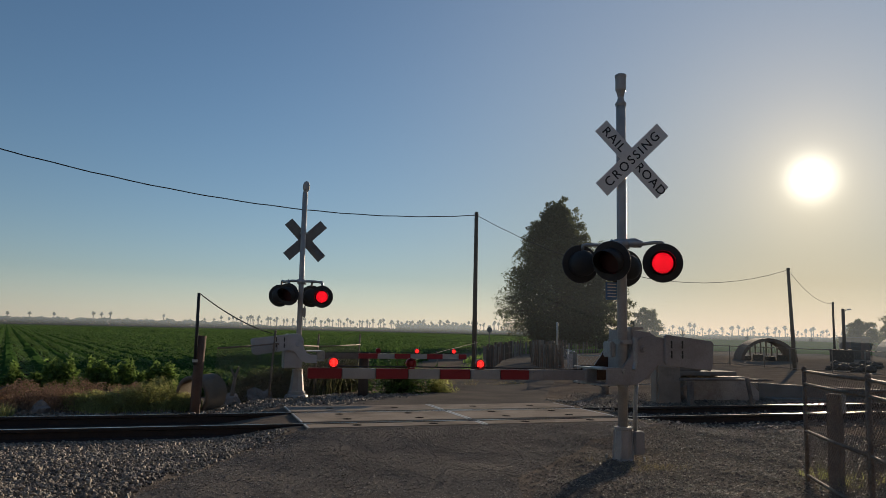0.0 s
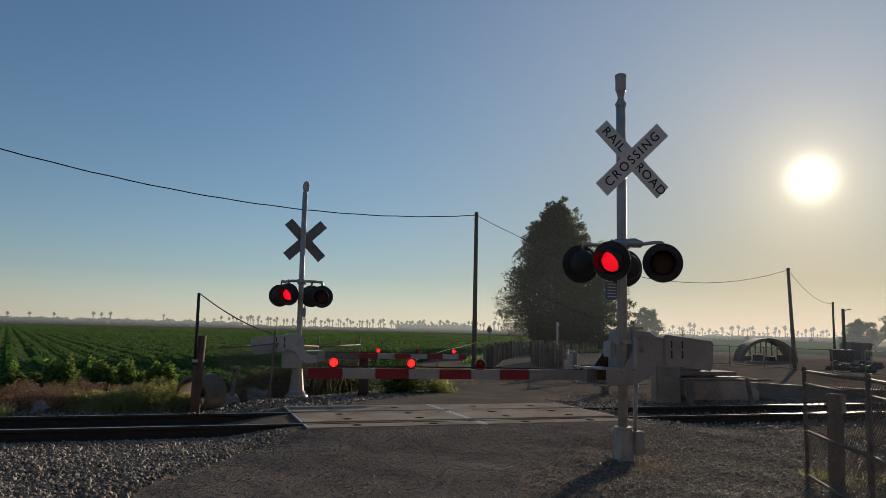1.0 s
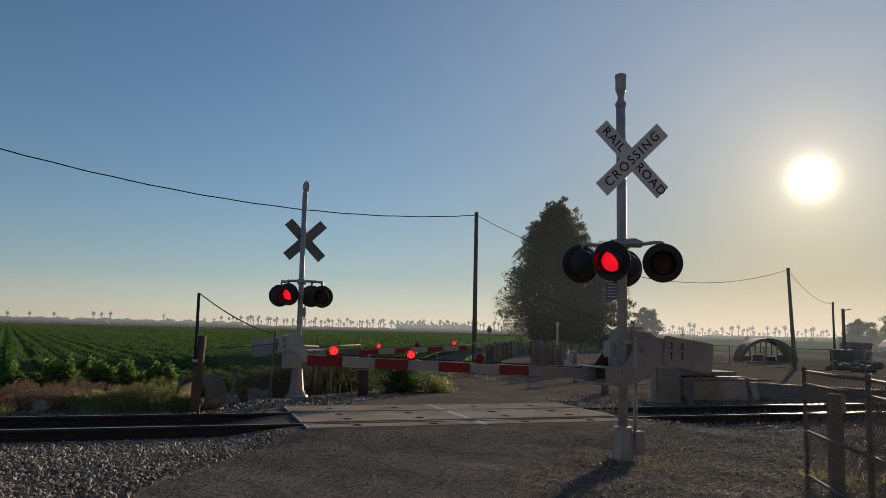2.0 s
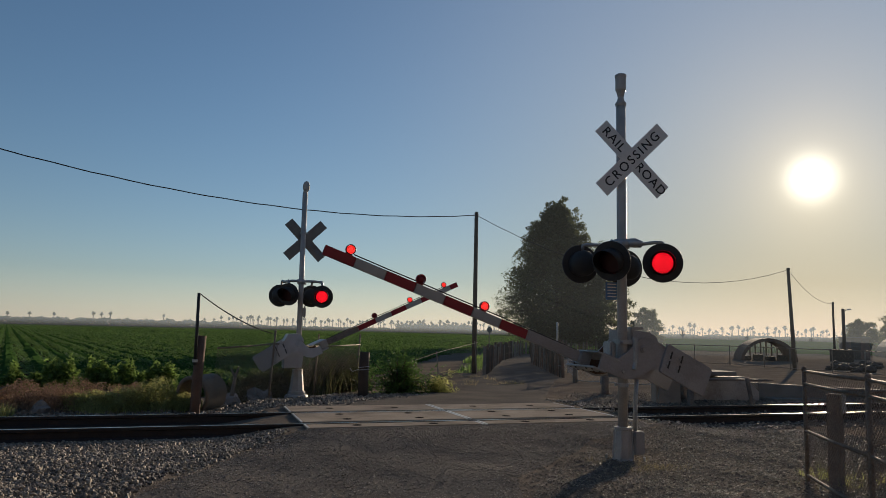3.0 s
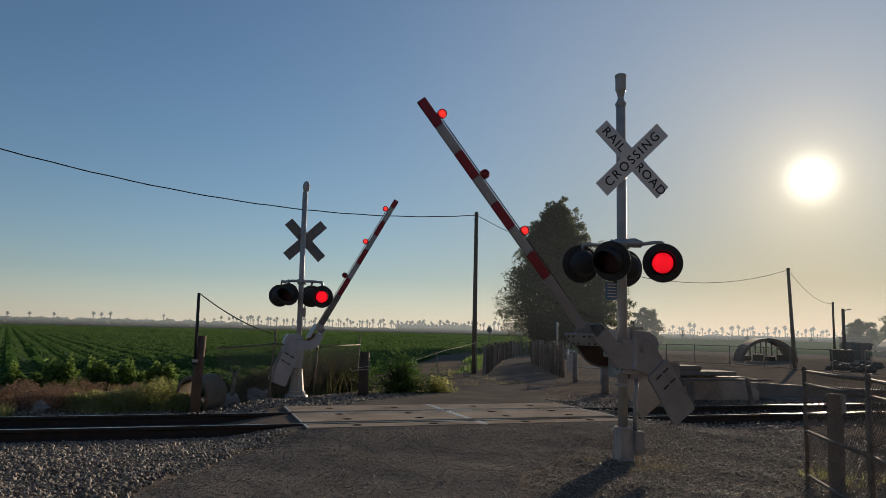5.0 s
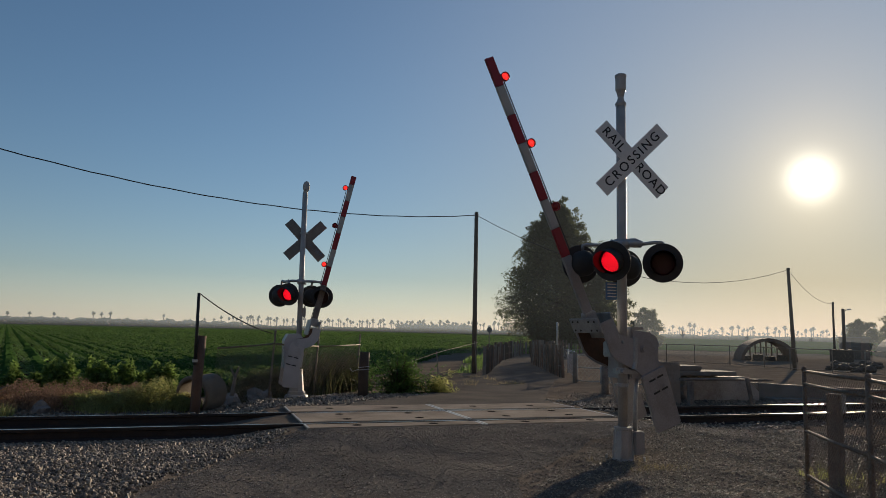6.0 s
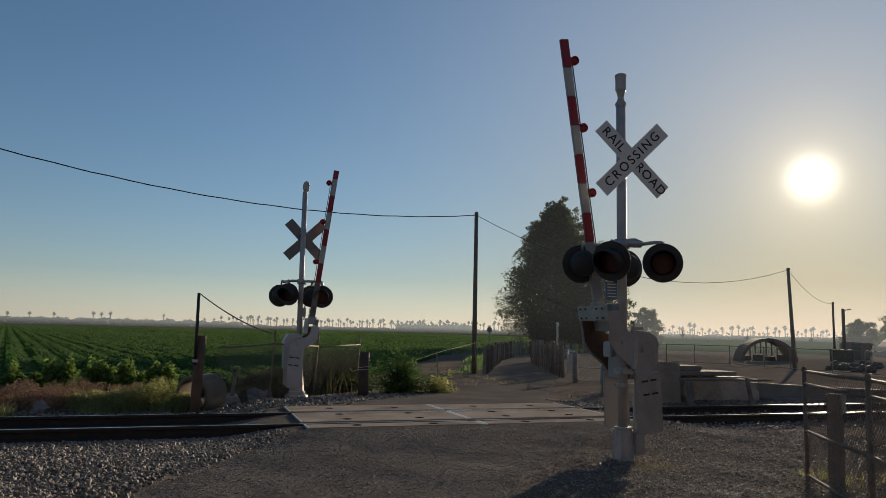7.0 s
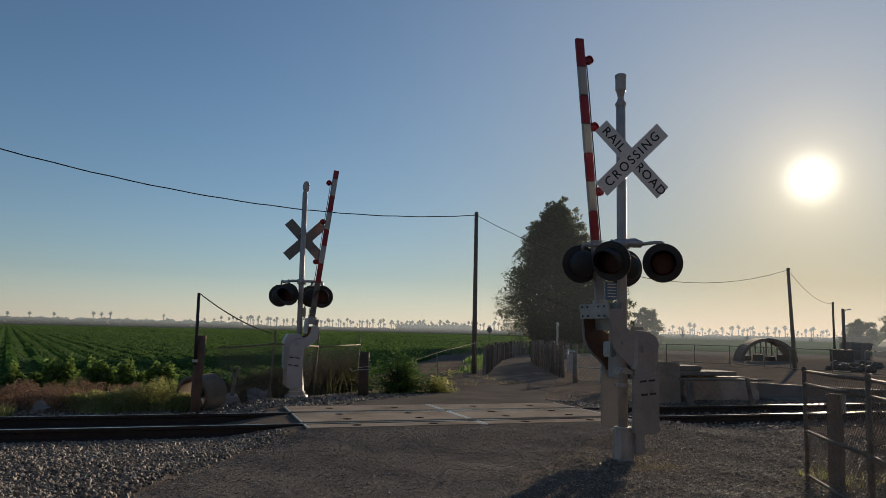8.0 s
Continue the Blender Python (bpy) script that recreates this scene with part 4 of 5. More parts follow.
# ---- far palms and hedges ----
def make_palm():
    root = thing("palm_tree", "tall thin palm with a ragged crown at the far field edge", "palm tree", group="row of far palms")
    part("trunk", tube(B(), [(0, 0, -1), (0.15, 0, 4), (0.1, 0, 8.6)], [0.32, 0.26, 0.2], 6), BARK, root, "slender palm trunk", smooth=True)
    bm = B()
    rng = random.Random(2)
    for k in range(22):
        a, e = k * 2.399, rng.uniform(-1.0, 1.25)
        ln = rng.uniform(1.3, 1.9)
        d, s = Vector((math.cos(a), math.sin(a), 0)), Vector((-math.sin(a), math.cos(a), 0))
        pts = []
        for j in range(4):
            t = j / 3
            pts.append(Vector((0.1, 0, 8.7)) + d * ln * t * math.cos(e) + Vector((0, 0, ln * t * math.sin(e) - 0.7 * t * t)))
        w = (0.15, 0.55, 0.6, 0.12)
        vs = [(bm.verts.new(p + s * w[j]), bm.verts.new(p - s * w[j])) for j, p in enumerate(pts)]
        for (a0, b0), (a1, b1) in zip(vs, vs[1:]):
            bm.faces.new((a0, b0, b1, a1))
    part("crown", bm, PALMLEAF, root, "drooping fan fronds")
    return root


def spread_palms():
    rng = random.Random(21)
    first = make_palm()
    spots = []
    for k in range(125):
        az = 2.6 + (25.3 - 2.6) * (k + rng.uniform(-0.9, 0.9)) / 125
        spots.append((az, rng.uniform(660, 760), rng.uniform(0.8, 1.35)))
    for az in (-12.2, -10.9, -9.4, -6.9, -6.4, -5.8, -2.2, 0.2, 0.7, 1.4, 1.9):
        spots.append((az, rng.uniform(660, 740), rng.uniform(0.9, 1.3)))
    for k in range(95):
        az = 36.2 + (50.6 - 36.2) * (k + rng.uniform(-1.2, 1.2)) / 95
        spots.append((az, rng.uniform(420, 560), rng.choice((0.5, 0.6, 0.7, 0.8, 1.0))))
    for k, (az, d, s) in enumerate(spots):
        a = radians(az)
        m = pose(d * math.sin(a), d * math.cos(a), -0.3, 0, 0, rng.uniform(0, 360))
        ob = first if k == 0 else copy_thing(first, m)
        ob.matrix_basis = m @ Matrix.Scale(s, 4)


spread_palms()


def hedge(name, az0, az1, dist, low, high, n, size, label, seed):
    rng = np.random.default_rng(seed)
    u = rng.uniform(0, 1, n)
    az = np.radians(az0 + (az1 - az0) * u)
    d = dist + rng.uniform(-14, 14, n)
    top = np.array([low + (high - low) * (0.5 + 0.5 * noise.noise((float(v) * 26, seed, 0)) + 0.35 * noise.noise((float(v) * 90, seed, 4))) for v in u])
    z = -0.4 + top * rng.uniform(0.0, 1.0, n) ** 0.8
    return leaf_quads(name, (np.stack([d * np.sin(az), d * np.cos(az), z], -1), size * rng.uniform(0.6, 1.4, n), np.full(n, 0.3)), FARLEAF, label, "trees")


hedge("far_tree_line", -15, 3.5, 690, 3.5, 8.5, 9000, 1.5, "low dark line of far trees behind the field", 1)
hedge("far_tree_line", 3.5, 26, 690, 2.0, 5.0, 8000, 1.3, "low dark line of far trees behind the field", 2)
hedge("far_grove", 15.4, 21.4, 560, 3.0, 9.5, 4000, 1.5, "clump of taller trees at the far field edge", 3)
hedge("far_tree_line", 34, 62, 560, 1.6, 4.5, 8000, 1.2, "low dark line of far trees behind the field", 4)


# ---- weeds, brush and stones ----
GRASS = mat("green_grass_blade", (0.2, 0.29, 0.075), (0.12, 0.19, 0.05), 0.6, scale=2, fine=10, bump=0, island=0.35, trans=0.62)
OLIVE = mat("olive_brush", (0.42, 0.42, 0.17), (0.28, 0.29, 0.11), 0.7, scale=2, fine=10, bump=0, island=0.35, trans=0.6)
DRY = mat("dry_brown_brush", (0.4, 0.27, 0.18), (0.26, 0.175, 0.12), 0.85, scale=2, fine=10, bump=0, island=0.4, trans=0.3)
BUSHGREEN = mat("dark_bush_leaf", (0.13, 0.135, 0.06), (0.075, 0.08, 0.035), 0.7, scale=2, fine=10, bump=0, island=0.4, trans=0.35)
STRAW = mat("pale_straw", (0.36, 0.3, 0.17), (0.24, 0.2, 0.11), 0.8, scale=2, fine=10, bump=0, island=0.35, trans=0.3)


def blades(name, centres, count, height, width, spread, lean, material, label, category, seed):
    """Thin pointed blades round each centre, in one mesh."""
    rng = np.random.default_rng(seed)
    c = np.repeat(np.array(centres, float), count, axis=0)
    n = len(c)
    r, a = spread * np.sqrt(rng.uniform(0, 1, n)), rng.uniform(0, 2 * math.pi, n)
    x, y = c[:, 0] + r * np.cos(a), c[:, 1] + r * np.sin(a)
    z = ground_z(x, y) - 0.03
    h = height * c[:, 2] * rng.uniform(0.45, 1.1, n) * (1.1 - 0.5 * r / spread)
    la = a + rng.normal(0, 0.9, n)
    tip = h * lean * rng.uniform(0.2, 1.3, n)
    dx, dy = np.cos(la), np.sin(la)
    wa = rng.uniform(0, math.pi, n)
    wx, wy = np.cos(wa) * width * 0.5, np.sin(wa) * width * 0.5
    b = np.stack([x, y, z], -1)
    mid = np.stack([x + dx * tip * 0.35, y + dy * tip * 0.35, z + h * 0.6], -1)
    top = np.stack([x + dx * tip, y + dy * tip, z + h], -1)
    w = np.stack([wx, wy, np.zeros(n)], -1)
    pts = np.stack([b - w, b + w, mid + w * 0.8, mid - w * 0.8, top], 1).reshape(-1, 3)
    i = np.arange(n) * 5
    faces = np.stack([i, i + 1, i + 2, i + 3], -1).tolist() + np.stack([i + 3, i + 2, i + 4], -1).tolist()
    return tagged(mesh_np(name, pts.tolist(), faces, material), label, category, kind="stuff")


def scatter(n, x0, x1, y0, y1, seed, h0=0.7, h1=1.2):
    r = random.Random(seed)
    return [(r.uniform(x0, x1), r.uniform(y0, y1), r.uniform(h0, h1)) for _ in range(n)]


blades("dry_brush", scatter(26, -3.9, -0.9, 14.6, 16.2, 2, 0.6, 1.1) + scatter(12, -6, -3.5, 14.5, 16, 3, 0.5, 1.0), 110, 0.5, 0.01, 0.45, 1.0, DRY, "tangled dry brown brush beside the track", "brush", 2)
blades("olive_brush", scatter(16, -1.9, -0.15, 14.5, 15.6, 4, 0.8, 1.15) + [(-0.65, 15.1, 1.4), (-0.45, 15.3, 1.45), (-0.85, 15.2, 1.35)], 90, 0.34, 0.012, 0.34, 0.6, OLIVE, "soft olive green brush beside the track", "brush", 3)
blades("olive_brush", scatter(6, -4.6, -3.0, 13.95, 14.3, 5, 0.6, 0.9), 300, 0.4, 0.014, 0.25, 0.5, OLIVE, "low green brush beside the rail", "brush", 4)
blades("fence_bush", scatter(26, 1.3, 3.7, 17.6, 19.2, 6, 0.9, 1.25), 24, 0.8, 0.014, 0.5, 0.5, BUSHGREEN, "rounded dense bush behind the chain-link fence", "bush", 5)
blades("straw_grass", scatter(12, 1.2, 4.2, 17.3, 18.6, 7, 0.9, 1.25), 7, 1.0, 0.012, 0.5, 0.45, STRAW, "pale dry grass stems above the bush", "grass", 6)
blades("verge_weeds", scatter(26, 5.8, 9.6, 19.5, 24.5, 8, 0.3, 0.8), 40, 0.3, 0.015, 0.25, 0.6, STRAW, "dry weeds along the lane's edge", "weeds", 7)
blades("verge_weeds", [(10.0 + 0.48 * k, 26.2 + 0.9 * k, 0.7 + 0.3 * (k % 3)) for k in range(24)], 60, 0.35, 0.02, 0.4, 0.5, GRASS, "green weeds along the lane's fence", "weeds", 8)
blades("hedge_strip", [(8.9 + 0.53 * k, 26.0 + 0.94 * k, 0.8 + 0.2 * (k % 2)) for k in range(9, 25)] + [(22.0 + 0.9 * k, 49.4 + 0.45 * k, 0.8 + 0.2 * (k % 2)) for k in range(16)], 110, 0.5, 0.05, 0.6, 0.4, GRASS, "bright green growth along the lane's far fence", "hedge", 9)
blades("foot_weeds", scatter(22, 4.6, 5.6, 7.3, 8.2, 10, 0.5, 1.0) + scatter(5, 6.2, 7.6, 5.6, 6.6, 11, 0.4, 0.7), 22, 0.14, 0.006, 0.14, 0.8, STRAW, "dry grass tufts in the gravel", "weeds", 10)
blades("fence_weeds", scatter(7, 6.9, 7.5, 6.2, 6.9, 12, 0.5, 0.9), 24, 0.26, 0.008, 0.2, 0.5, OLIVE, "green weeds behind the chain-link gate", "weeds", 11)


def shrub():
    rng = np.random.default_rng(5)
    root = thing("shrub", "leafy green shrub leaning over the road's edge", "shrub", at_ground(4.9, 17.6))
    bm = B()
    cs = []
    for k in range(46):
        a, e = rng.uniform(0, 6.28), rng.uniform(0.15, 1.35)
        ln = rng.uniform(0.6, 1.3) * (1.1 if e > 0.8 else 0.9)
        p = Vector((math.cos(a) * math.cos(e) * ln * 1.05, math.sin(a) * math.cos(e) * ln * 0.7, math.sin(e) * ln))
        tube(bm, [(0, 0, -0.1), p * 0.5 + Vector((0, 0, 0.08)), p], [0.016, 0.011, 0.004], 4)
        for j in range(90):
            t = rng.uniform(0.25, 1.05)
            cs.append(np.array(p) * t + rng.normal(0, 0.11, 3))
    part("stem", bm, BARK, root, "thin woody stems")
    C = np.array(cs)
    C = C[C[:, 2] < 1.3]
    C[:, 2] = np.maximum(C[:, 2], 0.03)
    leaf_quads("foliage", (C, 0.055 * rng.uniform(0.6, 1.4, len(C)), np.full(len(C), 0.5)), SHRUBLEAF, "broad green leaves", "", root)
    C2 = C[: len(C) // 3] * np.array([0.8, 0.6, 0.45]) + np.array([1.0, 0.15, 0.0])
    leaf_quads("low_foliage", (C2, 0.05 * rng.uniform(0.6, 1.4, len(C2)), np.full(len(C2), 0.5)), OLIVE, "low yellowish leaves", "", root)


SHRUBLEAF = mat("shrub_leaf", (0.1, 0.18, 0.045), (0.07, 0.13, 0.03), 0.5, scale=2, fine=10, bump=0, island=0.4, trans=0.45)
shrub()


def mound(name, spots, n, size, material, label, category, seed):
    """Soft rounded bushes: fine leaves filling low domes, given as x, y, half width, half depth, height."""
    rng = np.random.default_rng(seed)
    cs = []
    for x, y, rx, ry, h in spots:
        d = rng.normal(0, 1, (n, 3))
        d /= np.linalg.norm(d, axis=1)[:, None]
        d[:, 2] = np.abs(d[:, 2])
        lump = np.array([1 + 0.35 * noise.noise(Vector(v) * 2.2 + Vector((x, y, seed))) for v in d])
        r = lump * rng.uniform(0.55, 1.06, n) ** 0.7
        px, py = x + d[:, 0] * rx * r, y + d[:, 1] * ry * r
        cs.append(np.stack([px, py, ground_z(px, py) + 0.02 + d[:, 2] * h * r], -1))
    C = np.concatenate(cs)
    return leaf_quads(name, (C, size * rng.uniform(0.5, 1.5, len(C)), np.full(len(C), 0.9)), material, label, category)


mound("leafy_weeds", [(-4.25, 20.9, 0.28, 0.3, 0.85), (-3.35, 20.9, 0.3, 0.3, 0.92), (-3.05, 21.1, 0.26, 0.3, 1.0), (-2.45, 20.9, 0.28, 0.3, 0.95), (-2.15, 21.0, 0.28, 0.3, 0.92), (-1.65, 20.9, 0.28, 0.3, 0.95), (-0.95, 20.9, 0.3, 0.3, 0.82), (-0.6, 21.0, 0.28, 0.3, 0.85), (0.4, 21.0, 0.3, 0.3, 0.6), (-3.75, 21.1, 0.3, 0.3, 0.6), (-1.3, 21.2, 0.3, 0.3, 0.6)],
      900, 0.085, GRASS, "bright green leafy weed clumps at the field edge", "weeds", 2)
mound("olive_bush", [(-0.55, 15.0, 0.62, 0.45, 0.5), (-1.15, 14.8, 0.5, 0.4, 0.36), (-1.75, 14.9, 0.5, 0.4, 0.3), (-0.1, 14.8, 0.35, 0.3, 0.24)], 8000, 0.022, OLIVE, "soft olive green bushes beside the track", "bush", 3)
mound("dry_bush", [(-2.4, 15.0, 0.6, 0.45, 0.42), (-3.0, 15.3, 0.55, 0.45, 0.46), (-2.0, 15.8, 0.6, 0.4, 0.48), (-3.7, 15.0, 0.6, 0.4, 0.34), (-1.2, 16.0, 0.5, 0.4, 0.42)], 4000, 0.022, DRY, "tangled dry brown bushes beside the track", "bush", 4)
mound("low_bush", [(-3.85, 14.2, 0.4, 0.25, 0.36), (-4.5, 14.2, 0.45, 0.25, 0.4)], 2500, 0.03, OLIVE, "low green bush beside the rail", "bush", 5)
mound("fence_bush", [(2.0, 17.9, 0.9, 0.6, 0.85), (3.0, 18.5, 1.0, 0.6, 0.9), (3.8, 19.0, 0.8, 0.5, 0.85), (1.35, 17.3, 0.6, 0.4, 0.62)], 6500, 0.045, BUSHGREEN, "rounded dense bush behind the chain-link fence", "bush", 6)


def rock_shape(seed, flat=0.8):
    bm = B()
    bmesh.ops.create_icosphere(bm, subdivisions=2, radius=1.0)
    for v in bm.verts:
        d = v.co.copy()
        v.co *= 0.78 + 0.5 * noise.noise(d * 1.1 + Vector((seed * 7.3, 0, 0))) + 0.15 * noise.noise(d * 3 + Vector((0, seed * 3.1, 0)))
        v.co.z *= flat
    return bm


ROCK = mat("broken_concrete_rubble", (0.3, 0.28, 0.26), (0.19, 0.175, 0.165), 0.9, scale=3, fine=40, bump=0.5, per_object=0.25)


def rubble():
    rng = random.Random(8)
    protos = [tagged(obj("rubble_rock", rock_shape(k), ROCK), "grey chunk of rubble in the weeds", "rock", "rubble by the field") for k in range(4)]
    spots = [(-4.45, 15.4, 0.34), (-2.5, 14.6, 0.22), (-4.0, 16.8, 0.3)] + [(rng.uniform(-4.5, 1.6), rng.uniform(16.6, 17.6), rng.uniform(0.14, 0.36)) for _ in range(30)]
    for k, (x, y, s) in enumerate(spots):
        m = pose(x, y, float(ground_z(x, y)) + s * 0.35, rng.uniform(-20, 20), rng.uniform(-20, 20), rng.uniform(0, 360))
        ob = protos[k] if k < 4 else copy_thing(protos[k % 4], m)
        ob.matrix_basis = m @ Matrix.Scale(s, 4)
    bm = B()
    for k in range(9):
        a = rng.uniform(0, 6.28)
        tube(bm, [(0, 0, 0), (0.2 * math.cos(a), 0.2 * math.sin(a), 0.3), (0.6 * math.cos(a), 0.5 * math.sin(a), rng.uniform(0.3, 0.7))], [0.035, 0.025, 0.01], 6)
    tagged(obj("dead_branch", bm, GREYWOOD), "bare dead branches lying in the brush", "branch").matrix_basis = at_ground(-3.5, 14.9)
    bm = B()
    tube(bm, [(0, 0, 0), (0.05, 0, 0.4), (0.12, 0.02, 0.62)], [0.05, 0.035, 0.02], 6)
    tube(bm, [(0.05, 0, 0.4), (-0.05, 0, 0.58)], [0.03, 0.02], 6)
    tagged(obj("dead_branch", bm, GREYWOOD), "bare grey branch standing behind the pipe", "branch").matrix_basis = pose(0.85, 16.3, 0.1)


rubble()


def ballast(name, n, region, label, seed, s0=0.014, s1=0.034, eight=False, material=None, sink=0.25, flat=1.0):
    """Loose angular stones in one mesh, laid where region(x, y) gives a chance above a draw."""
    rng = np.random.default_rng(seed)
    phi = (1 + 5 ** 0.5) / 2
    ico = np.array([(-1, phi, 0), (1, phi, 0), (-1, -phi, 0), (1, -phi, 0), (0, -1, phi), (0, 1, phi), (0, -1, -phi), (0, 1, -phi), (phi, 0, -1), (phi, 0, 1), (-phi, 0, -1), (-phi, 0, 1)]) / 1.9
    tri = np.array([(0, 11, 5), (0, 5, 1), (0, 1, 7), (0, 7, 10), (0, 10, 11), (1, 5, 9), (5, 11, 4), (11, 10, 2), (10, 7, 6), (7, 1, 8), (3, 9, 4), (3, 4, 2), (3, 2, 6), (3, 6, 8), (3, 8, 9), (4, 9, 5), (2, 4, 11), (6, 2, 10), (8, 6, 7), (9, 8, 1)])
    if eight:
        ico = np.array([(1, 0, 0), (-1, 0, 0), (0, 1, 0), (0, -1, 0), (0, 0, 1), (0, 0, -1)], float)
        tri = np.array([(0, 2, 4), (2, 1, 4), (1, 3, 4), (3, 0, 4), (2, 0, 5), (1, 2, 5), (3, 1, 5), (0, 3, 5)])
    m = len(ico)
    x0, x1, y0, y1, f = region
    x, y = rng.uniform(x0, x1, n * 2), rng.uniform(y0, y1, n * 2)
    keep = f(x, y) > rng.uniform(0, 1, n * 2)
    x, y = x[keep][:n], y[keep][:n]
    n = len(x)
    s = rng.uniform(s0, s1, n) * rng.uniform(0.6, 1.25, n)
    v = ico[None] * (1 + rng.uniform(-0.32, 0.32, (n, m, 1)))
    ax = rng.normal(0, 1, (n, 3, 3))
    q, _ = np.linalg.qr(ax)
    v = np.einsum("nij,nkj->nki", q, v) * (s[:, None, None] * rng.uniform(0.6, 1.25, (n, 1, 3)))
    v[:, :, 2] *= flat
    v += np.stack([x, y, ground_z(x, y) + s * sink], -1)[:, None]
    faces = (tri[None] + (np.arange(n) * m)[:, None, None]).reshape(-1, 3)
    return tagged(mesh_np(name, v.reshape(-1, 3).tolist(), faces.tolist(), material or STONE), label, "ballast", kind="stuff")


def road_left(y):
    return np.interp(y, [3, 7.3, 9.3, 10.4, 11], [-2.6, -0.6, 0.55, 1.3, 1.5])


def road_right(y):
    return np.interp(y, [3, 7.3, 9.3, 10.4, 11], [1.6, 3.5, 5.6, 7.6, 7.6])


ballast("ballast", 30000, (-7.5, 1.4, 6.2, 11.1, lambda x, y: smooth01((road_left(y) + 0.15 - x) / 0.7) * smooth01((x + 0.55 * y + 1.5) / 2.0)), "loose grey ballast stones beside the near rail", 1, 0.012, 0.028)
ballast("ballast", 42000, (2.4, 10.5, 5.4, 11.0, lambda x, y: smooth01((x - road_right(y) + 0.35) / 0.8) * 0.8), "loose grey gravel round the signal's base", 2, 0.007, 0.016, True, None, 0.25, 0.7)
ballast("ballast", 4500, (-9, 1.3, 13.3, 15.4, lambda x, y: np.ones_like(x) * 0.9), "dark ballast stones beyond the far rail", 3, 0.015, 0.04)
ballast("ballast", 2500, (1.3, 5.5, 13.95, 17.3, lambda x, y: smooth01((3.4 + (y - 14) * 0.9 - x) / 1.2) * 0.9), "dark ballast stones beside the far signal", 4, 0.015, 0.038)
ballast("ballast", 5000, (7.6, 19, 10.4, 15.0, lambda x, y: np.ones_like(x) * 0.9), "dark ballast stones along the track", 5, 0.015, 0.04)
ballast("ballast", 6000, (7.2, 13.5, 14.0, 18.5, lambda x, y: smooth01((x - 8 - (y - 15) * 0.45) / 1.0) * smooth01((18.5 - y) / 3)), "gravel beside the lane", 6, 0.007, 0.018, True)
ballast("road_grit", 9000, (-2.4, 7.0, 4.4, 10.6, lambda x, y: smooth01((x - road_left(y)) / 0.3) * smooth01((road_right(y) - x) / 0.3) * (0.15 + 0.6 * smooth01((road_left(y) + 1.2 - x) / 1.0) + 0.6 * smooth01((x - road_right(y) + 1.2) / 1.0))), "scattered grit on the asphalt", 7, 0.006, 0.014, True, None, 1.2)
ballast("asphalt_chips", 90000, (-2.6, 7.6, 4.0, 10.75, lambda x, y: smooth01((x - road_left(y)) / 0.15) * smooth01((road_right(y) - x) / 0.15)), "rough stone chips in the worn asphalt", 8, 0.005, 0.0125, True, CHIPS, 2.0, 0.35)


# ---- concrete pipe, posts and fences by the field ----
def concrete_pipe():
    bm = B()
    n = 36
    lathe(bm, [(0.345, 0.02), (0.36, 0.0), (0.415, 0.0), (0.43, 0.02), (0.43, 0.14), (0.41, 0.16), (0.41, 0.7), (0.4, 0.72), (0.355, 0.72), (0.345, 0.7), (0.345, 0.02)], n, "y", caps=False)
    for v in bm.verts:
        v.co += Vector((noise.noise(v.co * 4) * 0.012, 0, noise.noise(v.co * 4 + Vector((5, 0, 0))) * 0.012))
    ob = tagged(obj("concrete_pipe", bm, PIPE, True), "broken tan concrete pipe section lying on its side", "pipe")
    ob.matrix_basis = pose(0.02, 14.72, 0.25, 4, 0, -38) @ Matrix.Scale(0.88, 4)


PIPE = mat("old_tan_concrete", (0.24, 0.19, 0.14), (0.14, 0.11, 0.085), 0.9, scale=2.5, fine=40, bump=0.4, stain=(0.13, 0.11, 0.09), stain_amount=0.7)
concrete_pipe()
stub = tagged(obj("wooden_post", tube(B(), [(0, 0, -0.5), (0.02, 0, 0.7), (0.06, 0, 1.44)], [0.1, 0.095, 0.085], 12), RUSTWOOD, True), "thick reddish weathered wooden post by the pipe", "post")
stub.matrix_basis = at_ground(0.09, 14.33)
rod = tagged(obj("steel_pole", tube(B(), [(0, 0, 0.9), (0.0, 0, 2.24)], 0.03, 10), BLACK, True), "thin dark steel pole strapped to the wooden post", "pole")
rod.matrix_basis = at_ground(0.05, 14.24)
part("strap", lathe(B(), [(0.032, 0.95), (0.05, 0.95), (0.05, 1.0), (0.032, 1.0)], 12), GALV, rod)
stump = tagged(obj("wooden_post", tube(B(), [(0, 0, -0.4), (0.0, 0, 0.5), (0.02, 0, 1.0)], [0.125, 0.12, 0.115], 14), WOODPOLE, True), "short thick dark wooden post with wire round it", "post")
stump.matrix_basis = at_ground(3.79, 16.55, -0.02)
bm = B()
for z in (0.6, 0.66):
    tube(bm, [(0.13 * math.cos(a * 0.7), 0.13 * math.sin(a * 0.7), z + 0.01 * math.sin(a)) for a in range(10)], 0.008, 5)
tube(bm, [(-0.12, 0, 0.6), (-0.25, 0.05, 0.55), (-0.3, 0.1, 0.62)], 0.01, 5)
part("wire_tie", bm, GALV, stump, "loose wire wrapped round")


